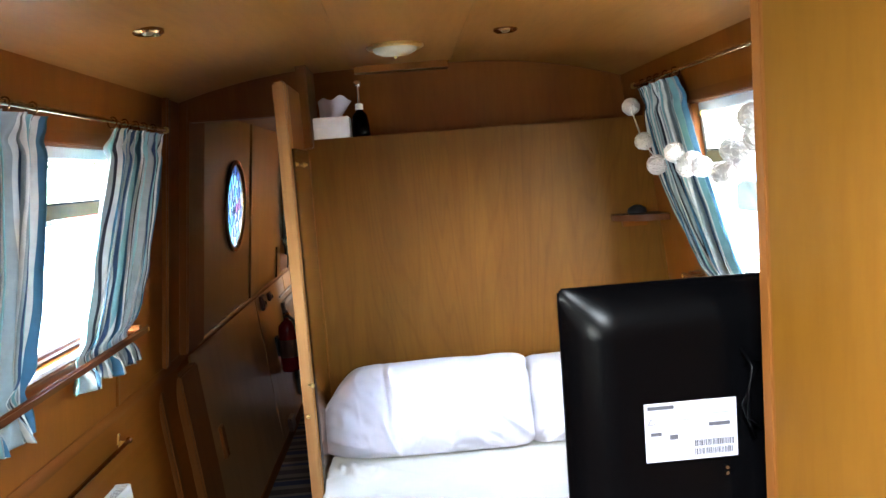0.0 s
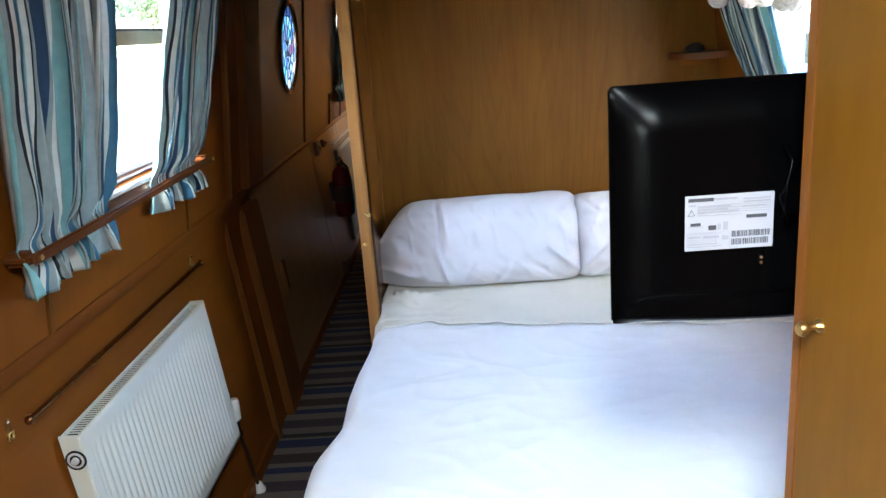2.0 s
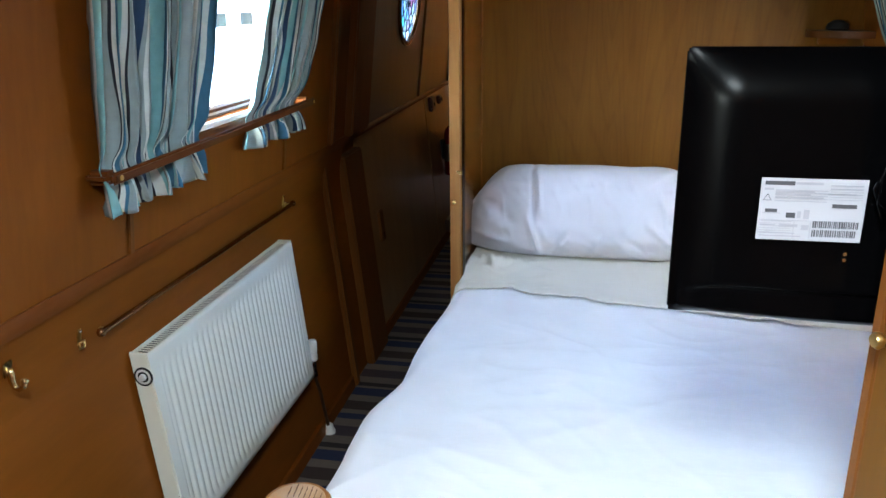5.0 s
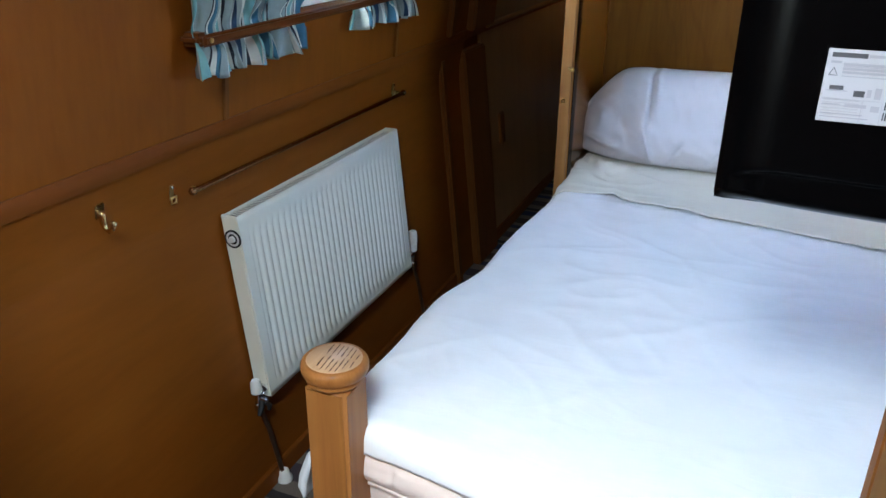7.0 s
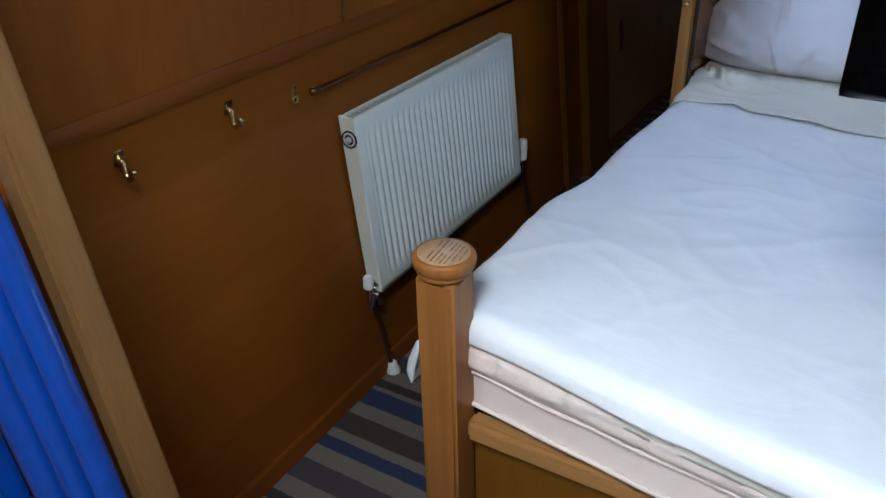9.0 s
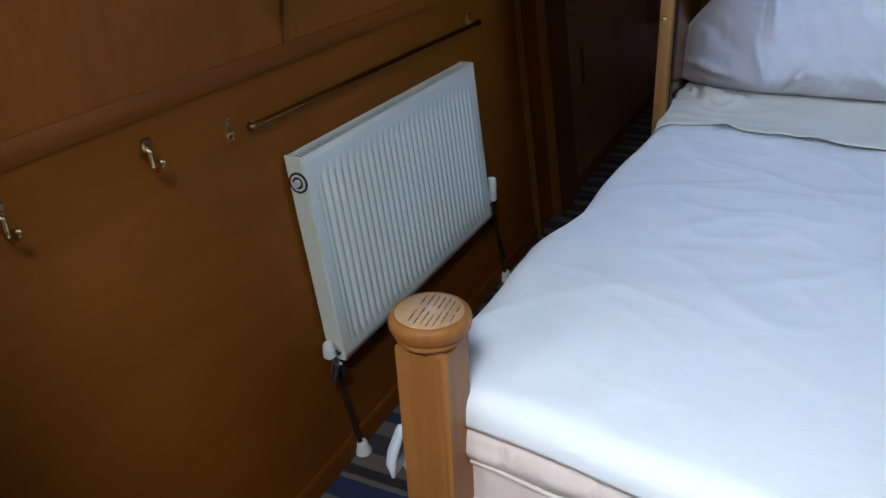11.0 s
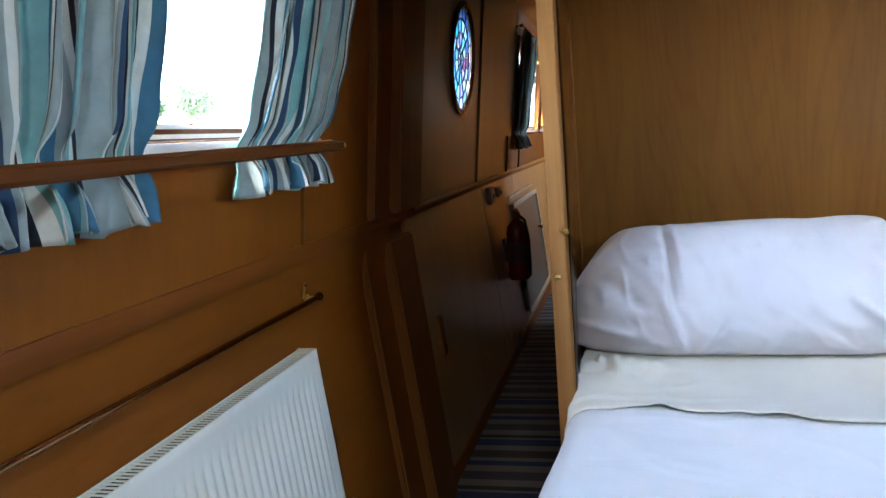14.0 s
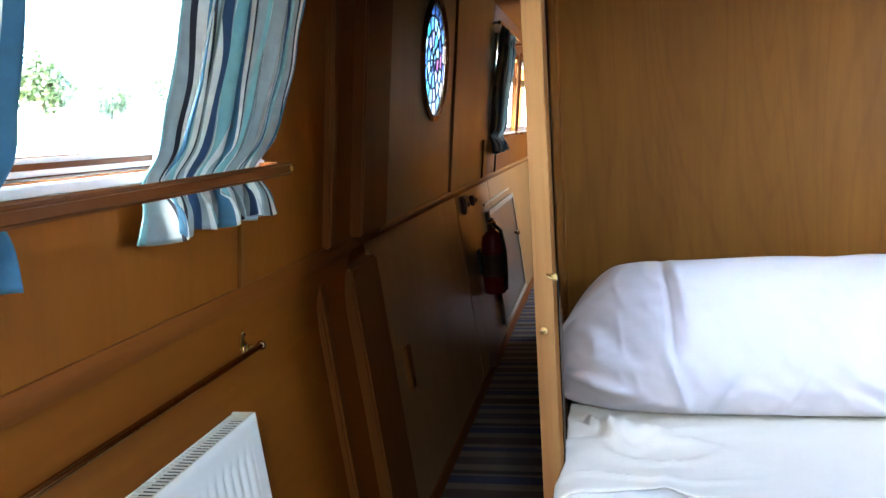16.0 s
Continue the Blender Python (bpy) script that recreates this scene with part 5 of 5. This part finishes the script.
def build_door():
    """The wardrobe door stands open, its free edge beside the television; local x runs from the free edge to the hinges."""
    d = thing("door_1", "yellow oak veneered wardrobe door standing open", "door", "", "structure")
    m = Matrix(((0.282, 0.959, 0, 0.886), (-0.959, 0.282, 0, 1.560), (0, 0, 1, 0), (0, 0, 0, 1)))
    def put(nm, bm, mat, lab="", smooth=None, parent=d):
        bmesh.ops.transform(bm, matrix=m, verts=bm.verts)
        return part(nm, bm, mat, parent, lab, smooth)
    put("leaf", bblock(0.0185, 0.62, 0.0, 0.022, 0.03, 1.90, 0.002), OAK_PANEL)
    put("edge_strip", bblock(0.0, 0.018, -0.0008, 0.0225, 0.03, 1.90, 0.003), TRIM_Z, "reddish hardwood edge strip")
    for z in (0.25, 1.0, 1.7):
        put("hinge", turned([(0.006, -0.035), (0.006, 0.035)], Matrix.Translation((0.627, 0.006, z)), 12), BRASS, "brass hinge", 40)
    put("knob", turned([(0.0085, 0), (0.0085, 0.002), (0.006, 0.004), (0.0034, 0.007), (0.0032, 0.016), (0.005, 0.019), (0.0085, 0.022), (0.0095, 0.026), (0.007, 0.030), (0, 0.031)],
             Matrix.Translation((0.047, 0.0, 1.122)) @ Matrix.Rotation(radians(90), 4, "X"), 24), BRASS, "small polished brass knob", 50)


build_door()


# ---- fittings round the headboard ----
def build_hinged_panel():
    p = thing("folding_screen", "oak panel with a brass piano hinge beside the pillow", "panel")
    part("board", bblock(0.1665, 0.176, 3.05, HB - 0.02, 0.60, 1.665, 0.002), GLOSSY, p)
    part("seal", bblock(0.1853, 0.1872, 2.988, 3.030, 0.60, 1.66, 0.001), BLACK, p, "dark gap strip")
    hn = part("piano_hinge", piped([(0.178, HB - 0.014, 0.66), (0.178, HB - 0.014, 1.64)], 0.0018, 8), TRIM_Z, p, "piano hinge with worn brass knuckles", 40)
    me = None
    for k in range(40):
        z = 0.67 + 0.96 * k / 39
        if 0.92 < z < 1.25:
            continue
        if me is None:
            me = mesh_of("knuckle", turned([(0.0, 0), (0.0012, 0.001), (0.0012, 0.012), (0, 0.013)], None, 8), HOOK)
        ob = new("knuckle", me)
        ob.parent = hn
        ob.location = (0.178, HB - 0.014, z)
    for y in (3.09, 3.30):
        part("turn_button", turned([(0.008, 0), (0.008, 0.004), (0.005, 0.006), (0.004, 0.012), (0, 0.013)], Matrix.Translation((0.176, y, 1.615)) @ Matrix.Rotation(radians(90), 4, "Y"), 14), BRASS, p, "brass turn button", 40)


build_hinged_panel()


def build_post_fittings():
    for z, x, nm in ((0.960, 0.181, "latch"), (0.866, 0.160, "stud")):
        t = thing("brass_" + nm, "small brass " + nm + " on the pale oak post", nm)
        m = Matrix.Translation((x, 2.985, z)) @ Matrix.Rotation(radians(90), 4, "X")
        part("head", turned([(0.0064, 0), (0.0064, 0.002), (0.0056, 0.004), (0.0035, 0.0055), (0, 0.006)], m, 16), BRASS, t, "", 40)
        if nm == "latch":
            part("pin", piped([(x - 0.011, 2.982, z + 0.005), (x - 0.004, 2.976, z + 0.001), (x + 0.006, 2.973, z - 0.002)], 0.0028, 8), BRASS, t, "", 180)
        else:
            part("slot", bblock(x - 0.005, x + 0.005, 2.9763, 2.9772, z - 0.0007, z + 0.0007, 0.0002, 1), BLACK_M, t)


build_post_fittings()


def build_shelf_items():
    b = thing("tissue_box", "white cardboard tissue box on the high shelf", "tissue box")
    part("carton", bblock(0.197, 0.325, HB + 0.01, HB + 0.12, 1.6955, 1.778, 0.003), PLASTIC_W, b)
    def tissue(u, v):
        return (0.25 + 0.06 * (u - 0.5) * (1 + v) + 0.025 * v, HB + 0.06 + 0.02 * math.sin(6 * u + 2 * v), 1.776 + 0.075 * v - 0.02 * abs(u - 0.6) + 0.008 * math.sin(11 * u))
    part("tissue", grid_sheet(16, 12, tissue, 0.001), PILLOW, b, "crumpled white tissue", 180)
    p = thing("pump_bottle", "dark bottle with a chrome pump on the high shelf", "bottle")
    m = Matrix.Translation((0.362, HB + 0.05, 1.6955))
    part("bottle", turned([(0.030, 0), (0.033, 0.004), (0.031, 0.05), (0.026, 0.085), (0.014, 0.098), (0.012, 0.104)], m, 26), BLACK, p, "", 40)
    part("collar", turned([(0.014, 0.1041), (0.014, 0.122), (0.008, 0.126)], m, 20), PLASTIC_W, p, "white collar", 40)
    part("stem", turned([(0.0045, 0.126), (0.0045, 0.185)], m, 10), CHROME, p, "", 40)
    part("head", turned([(0.012, 0.185), (0.014, 0.19), (0.014, 0.2), (0.010, 0.205), (0, 0.206)], m, 18), CHROME, p, "chrome pump head", 40)
    part("nozzle", piped([(0.362, HB + 0.05, 1.889), (0.362, HB + 0.015, 1.889), (0.362, HB + 0.008, 1.882)], 0.004, 8), CHROME, p, "", 180)
    s = thing("corner_shelf", "small rounded oak shelf in the corner by the window", "shelf")
    bm = bmesh.new()
    n = 14
    cx, cy, r = 1.405, HB - 0.001, 0.17
    rim = [(cx, cy)] + [(cx - r * math.cos(a), cy - 0.13 * math.sin(a)) for a in (math.pi / 2 * k / n for k in range(n + 1))]
    lo = [bm.verts.new((x, y, 1.335)) for x, y in rim]
    hi = [bm.verts.new((x, y, 1.357)) for x, y in rim]
    bm.faces.new(lo[::-1])
    bm.faces.new(hi)
    for i in range(len(rim)):
        j = (i + 1) % len(rim)
        bm.faces.new((lo[i], lo[j], hi[j], hi[i]))
    part("board", bm, BAR, s)
    part("batten", bblock(1.27, 1.36, HB - 0.022, HB - 0.002, 1.312, 1.3345, 0.003), OAK_Y, s)
    o = thing("trinket", "small dark object lying on the corner shelf", "ornament")
    part("body", turned([(0.028, 0), (0.034, 0.006), (0.030, 0.02), (0.014, 0.03), (0, 0.032)], Matrix.Translation((1.315, HB - 0.05, 1.3572)), 20), BLACK_M, o, "", 60)


build_shelf_items()


def build_garland():
    g = thing("ball_garland", "string of white rattan balls hung across the window", "garland")
    pts = [(1.29, 3.36, 1.725), (1.295, 3.265, 1.61), (1.30, 3.135, 1.54), (1.30, 2.98, 1.56), (1.30, 2.90, 1.523), (1.30, 2.84, 1.535), (1.30, 2.765, 1.528), (1.30, 2.66, 1.515), (1.30, 2.575, 1.507), (1.30, 2.565, 1.571), (1.30, 2.51, 1.547), (1.30, 2.455, 1.588), (1.295, 2.45, 1.628), (1.29, 2.36, 1.70)]
    part("cord", piped(pts, 0.0022, 6), PLASTIC_W, g, "pale cord", 180)
    rnd = random.Random(9)
    for k, p in enumerate(pts[:-1]):
        r = rnd.uniform(0.026, 0.032)
        bm = bmesh.new()
        # a loose ball wound from strands, over a thin shell
        c = Vector(p) + Vector((rnd.uniform(-0.006, 0.006), rnd.uniform(-0.01, 0.01), rnd.uniform(-0.014, 0.006)))
        bmesh.ops.create_icosphere(bm, subdivisions=3, radius=r * 0.93, matrix=Matrix.Translation(c))
        ball = part("rattan_ball", bm, RATTAN, g, "", 180)
        for q in range(13):
            ax = Vector((rnd.gauss(0, 1), rnd.gauss(0, 1), rnd.gauss(0, 1))).normalized()
            e1 = ax.orthogonal().normalized()
            e2 = ax.cross(e1)
            off = ax * r * rnd.uniform(-0.5, 0.5)
            rr = math.sqrt(r * r - off.length_squared) * 0.98
            part("strand", piped([c + off + (e1 * math.cos(a) + e2 * math.sin(a)) * rr for a in (2 * math.pi * i / 18 for i in range(18))], 0.0026, 5, True), RATTAN, ball, "", 180)


build_garland()


# ---- ceiling fittings ----
def build_dome_light():
    t = thing("ceiling_light", "round opal ceiling light in a brass rim, switched off", "ceiling light")
    m = Matrix.Translation((0.505, 3.06, CEIL_Z)) @ Matrix.Rotation(math.pi, 4, "X")
    part("rim", turned([(0.085, 0.0005), (0.085, 0.006), (0.076, 0.012), (0.068, 0.010)], m, 36), BRASS, t, "", 40)
    part("diffuser", turned([(0.068, 0.006), (0.062, 0.018), (0.045, 0.026), (0.02, 0.030), (0, 0.031)], m, 36), OPAL, t, "opal glass dome", 60)
    part("finial", turned([(0.004, 0.030), (0.005, 0.036), (0, 0.04)], m, 10), BRASS, t, "", 60)


def ceil_height(x):
    f = (abs(x - XC) - 0.16) / 0.63
    return CEIL_Z + 0.022 - 0.085 * max(0, f) ** 2.2


def build_spot(x, y):
    t = thing("downlight", "small brass downlight recessed in the ceiling", "downlight", "ceiling downlights")
    m = Matrix.Translation((x, y, ceil_height(x) - 0.001)) @ Matrix.Rotation(math.pi, 4, "X")
    part("rim", turned([(0.036, -0.004), (0.036, 0.003), (0.030, 0.008), (0.023, 0.003)], m, 28), BRASS_D, t, "", 40)
    part("bulb", turned([(0.022, 0.002), (0.014, 0.003), (0.010, 0.008), (0, 0.009)], m, 20), BULB, t, "dull silvered bulb", 60)


build_dome_light()
build_spot(-0.046, 2.53)
build_spot(0.83, 3.02)
build_spot(-0.06, 4.3)


# ---- passage ----
def build_passage():
    for y, w, h in ((5.27, 0.10, 0.085), (5.50, 0.075, 0.05)):
        s = thing("socket", "brown plastic wall socket in the passage", "socket")
        part("box", bslab(-1, lower, y - w / 2, y + w / 2, 0.868 - h / 2, 0.868 + h / 2, 0.0125, 0.035, 0.005), BROWN_P, s)
        part("face", bslab(-1, lower, y - w / 2 + 0.01, y + w / 2 - 0.01, 0.868 - h / 2 + 0.01, 0.868 + h / 2 - 0.01, 0.0352, 0.039, 0.002), BROWN_P, s)
        part("rocker", bslab(-1, lower, y - 0.008, y + 0.008, 0.858, 0.878, 0.0392, 0.044, 0.001), BLACK_M, s)
    e = thing("fire_extinguisher", "dark red fire extinguisher hung on the passage wall", "fire extinguisher")
    c = Vector((lower(0.55) + 0.085, 5.47, 0.40))
    m = Matrix.Translation(c)
    part("cylinder", turned([(0.050, 0.0), (0.056, 0.008), (0.058, 0.02), (0.058, 0.25), (0.052, 0.285), (0.03, 0.31), (0.018, 0.318), (0.018, 0.33)], m, 28), RED, e, "", 40)
    part("valve_head", bblock(c.x - 0.018, c.x + 0.018, c.y - 0.02, c.y + 0.02, 0.7305, 0.765, 0.005), BRASS_D, e)
    part("lever", bblock(c.x - 0.009, c.x + 0.009, c.y - 0.075, c.y + 0.03, 0.7655, 0.775, 0.003), BLACK_M, e)
    part("lever", bblock(c.x - 0.009, c.x + 0.009, c.y - 0.07, c.y - 0.0205, 0.742, 0.75, 0.003), BLACK_M, e)
    part("label_band", turned([(0.0586, 0.09), (0.0586, 0.2)], m, 28), BROWN_P, e, "worn dark label band", 40)
    part("hose", piped([(c.x + 0.015, c.y - 0.02, 0.745), (c.x + 0.05, c.y - 0.05, 0.72), (c.x + 0.065, c.y - 0.045, 0.62), (c.x + 0.064, c.y - 0.03, 0.48), (c.x + 0.06, c.y - 0.02, 0.42)], 0.009, 10), BLACK_M, e, "black rubber hose", 180)
    part("bracket", bslab(-1, lower, 5.44, 5.50, 0.50, 0.62, 0.0125, 0.026, 0.003), BLACK_M, e)
    # low cupboard with a framed grey door
    d = thing("passage_cupboard", "low cupboard with a satin grey door in the passage", "cupboard")
    part("door", bslab(-1, lower, 5.86, 6.95, 0.13, 0.765, 0.0125, 0.034, 0.004), GREYDOOR, d, "satin grey door")
    for a, b, z0, z1 in ((5.85, 6.96, 0.745, 0.775), (5.85, 6.96, 0.115, 0.145), (5.85, 5.88, 0.146, 0.744), (6.93, 6.96, 0.146, 0.744)):
        part("edge_strip", bslab(-1, lower, a, b, z0, z1, 0.0345, 0.042, 0.003), EDGE, d, "pale edge strip")
    part("knob", turned([(0.008, 0), (0.006, 0.012), (0.016, 0.018), (0.018, 0.026), (0.010, 0.034), (0, 0.036)], Matrix.Translation(side_point(-1, lower, 6.80, 0.52, 0.034)) @ Matrix.Rotation(radians(90), 4, "Y"), 18), BRASS_D, d, "dark brass knob", 40)
    part("drawer_line", bslab(-1, lower, 5.85, 6.96, 0.80, 0.812, 0.0125, 0.022, 0.002), EDGE, d)
    # small hatch block and stop low on the passage wall
    h = thing("wall_catch", "small dark wooden catch on the passage panel", "catch")
    part("block", bslab(-1, lower, 3.93, 3.985, 0.42, 0.56, 0.0125, 0.026, 0.003), TRIM_Z, h)
    part("pin", piped([side_point(-1, lower, 3.96, 0.43, 0.027), side_point(-1, lower, 3.96, 0.46, 0.027)], 0.003, 6), BRASS_D, h)
    h2 = thing("floor_block", "small dark red block low on the passage wall", "block")
    part("block", bslab(-1, lower, 5.32, 5.44, 0.057, 0.135, 0.0125, 0.04, 0.004), BROWN_P, h2)
    for y in (5.60, 6.08):
        part_cable = thing("wall_cable", "dark cable clipped down the passage wall", "cable")
        part("cable", piped([side_point(-1, upper, y, 1.16, 0.022), side_point(-1, upper, y + 0.01, 1.06, 0.022), side_point(-1, upper, y, 0.97, 0.022)], 0.005, 8), BLACK_M, part_cable, "", 180)


build_passage()


# ---- folded chair in front of the rear partition ----
def build_blue_chair():
    t = thing("folding_chair", "folded chair with blue plastic tubes and blue cloth", "folding chair")
    def rod(x, y, r, mat, z1=1.04):
        part("tube", piped([(x - 0.13 * (r + (z1 - r) * k / 6), y, r + (z1 - r) * k / 6) for k in range(7)], r, 20), mat, t, "", 60)
    rod(0.062, 1.074, 0.018, BLUE)
    rod(0.022, 1.060, 0.019, BLUE)
    rod(-0.022, 1.046, 0.022, BLUE)
    b = bmesh.new()
    hexa(b, [(x - 0.13 * z, y, z) for z in (0.10, 1.0) for x, y in ((-0.19, 1.072), (0.02, 1.0825), (0.02, 1.097), (-0.19, 1.097))])
    part("seat_cloth", bevel(b, 0.008, 3), BLUE_C, t, "bright blue woven cloth")
    b = bmesh.new()
    hexa(b, [(x - 0.13 * z, y, z) for z in (0.0, 0.9) for x, y in ((-0.20, 1.02), (-0.13, 1.02), (-0.13, 1.06), (-0.20, 1.06))])
    part("arm", bevel(b, 0.008, 2), BLUE, t, "blue plastic arm")


build_blue_chair()


# ---- outside ----
GRASS = plain("mown_grass", (0.11, 0.15, 0.045), 0.9, 0, 0.35, 8, 0.3)
BARK = plain("bark", (0.09, 0.065, 0.045), 0.9, 0, 0.3, 20, 0.5)
LEAF = leaf_material("leaves")
HULL_W = plain("white_hull", (0.75, 0.76, 0.78), 0.3, 0, 0.05, 5, 0.0, 0.3)
HULL_R = plain("red_hull", (0.42, 0.02, 0.03), 0.3, 0, 0.1, 5, 0.0, 0.3)
HULL_B = plain("blue_hull", (0.06, 0.16, 0.38), 0.3, 0, 0.1, 5, 0.0, 0.3)
PALE = plain("pale_concrete", (0.42, 0.40, 0.37), 0.8, 0, 0.15, 4, 0.2)
WATER = plain("still_water", (0.05, 0.07, 0.06), 0.06, 0, 0.2, 0.8, 0.08)


def build_outside():
    bm = bmesh.new()
    block(bm, -1500, 1500, -1500, 1500, -0.75, -0.55)
    setting("ground", bm, WATER, "still marina water round the boat", "water")
    bm = bmesh.new()
    hexa(bm, [(-90, -60, -0.54), (-13.5, -60, -0.54), (-13.5, 160, -0.54), (-90, 160, -0.54), (-90, -60, 2.7), (-24, -60, 2.7), (-24, 160, 2.7), (-90, 160, 2.7)])
    setting("ground_bank", bm, GRASS, "grass bank beyond the water", "bank")
    bm = bmesh.new()
    block(bm, 9, 60, -60, 120, -0.54, 0.1)
    setting("pavement", bm, PALE, "pale concrete quay beyond the water", "quay")

    def boat(x, y, length, hull, band, label):
        t = thing("moored_boat", label, "boat", "moored boats")
        w = 1.05
        outline = [(-w, 0), (-w, length * 0.86), (-w * 0.4, length * 0.97), (0, length), (w * 0.4, length * 0.97), (w, length * 0.86), (w, 0)]
        def prism(z0, z1, s):
            bm = bmesh.new()
            lo = [bm.verts.new((x + a * s, y + b, z0)) for a, b in outline]
            hi = [bm.verts.new((x + a * s * 0.97, y + b, z1)) for a, b in outline]
            bm.faces.new(lo[::-1])
            bm.faces.new(hi)
            for i in range(len(outline)):
                j = (i + 1) % len(outline)
                bm.faces.new((lo[i], lo[j], hi[j], hi[i]))
            return bm
        part("hull", prism(-0.6, 0.35, 1.0), hull, t)
        part("gunwale", prism(0.351, 0.42, 1.04), band, t)
        cab = part("cabin", bblock(x - 0.85, x + 0.85, y + 0.8, y + length * 0.75, 0.421, 1.35, 0.06, 2), band, t)
        part("roof", bblock(x - 0.9, x + 0.9, y + 0.75, y + length * 0.76, 1.351, 1.42, 0.03, 2), HULL_W, t)
        k = y + 1.6
        while k < y + length * 0.68:
            for sx in (-1, 1):
                part("window", bblock(x + sx * 0.853 - 0.012, x + sx * 0.853 + 0.012, k, k + 0.8, 0.8, 1.15, 0.01, 1), BLACK, cab, "dark cabin window")
            k += 1.7
    boat(-11.8, 30.5, 11, HULL_W, HULL_R, "white moored boat with a red cabin")
    boat(-10.2, 17.0, 9, HULL_W, HULL_W, "white moored boat by the grass bank")
    boat(5.4, 4.2, 10, HULL_W, HULL_B, "white moored boat with a blue cabin")

    def tree(x, y, h, seed):
        t = thing("tree", "leafy green tree on the far bank", "tree", "trees on the bank")
        rnd = random.Random(seed)
        tr = bmesh.new()
        base = Vector((x, y, 2.62 if x < 0 else 0.08))
        tube(tr, [base, base + Vector((0.1, 0, h * 0.3)), base + Vector((0.0, 0.2, h * 0.62))], [0.22, 0.16, 0.07], 9)
        ends = []
        for k in range(9):
            s = base + Vector((0.05, 0.05, h * rnd.uniform(0.25, 0.55)))
            d = Vector((rnd.uniform(-1, 1), rnd.uniform(-1, 1), rnd.uniform(0.5, 1.2))).normalized() * h * rnd.uniform(0.22, 0.4)
            tube(tr, [s, s + d * 0.5 + Vector((0, 0, 0.1)), s + d], [0.08, 0.05, 0.02], 6)
            ends.append(s + d)
        part("trunk", tr, BARK, t, "", 60)
        verts, faces = [], []
        for k in range(3400):
            c = ends[k % len(ends)] + Vector((rnd.gauss(0, 1), rnd.gauss(0, 1), rnd.gauss(0, 0.8))) * h * 0.13
            a = Vector((rnd.gauss(0, 1), rnd.gauss(0, 1), rnd.gauss(0, 1))).normalized() * rnd.uniform(0.08, 0.2)
            b = a.orthogonal().normalized() * a.length * 0.6
            i = len(verts)
            verts += [c - a, c + b, c + a, c - b]
            faces.append((i, i + 1, i + 2, i + 3))
        me = bpy.data.meshes.new("crown")
        me.from_pydata(verts, [], faces)
        me.materials.append(LEAF)
        cr = new("crown", me)
        cr.parent = t
        cr["kind"] = "stuff"
    for k, (x, y, h) in enumerate([(-26, 34.5, 3.6), (-28, 66, 4.6), (-25.5, 74, 5.0), (-30, 82, 6.0), (-26, 40.4, 2.2), (-34, 58, 5.0), (-36, 100, 8.0), (30, 26, 6.0), (36, 44, 7.5), (30, 62, 7.0)]):
        tree(x, y, h, k + 1)
    f = thing("bank_fence", "low white fence along the foot of the bank", "fence")
    me = mesh_of("post", bblock(-0.05, 0.05, -0.05, 0.05, 0.0, 0.7, 0.01, 1), PALE)
    for k in range(24):
        ob = new("post", me)
        ob.parent = f
        ob.location = (-18.6, 14 + 1.0 * k, 0.95)
    for z in (1.25, 1.55):
        part("rail", bblock(-18.63, -18.57, 13.9, 37.1, z, z + 0.08, 0.01, 1), PALE, f)


build_outside()
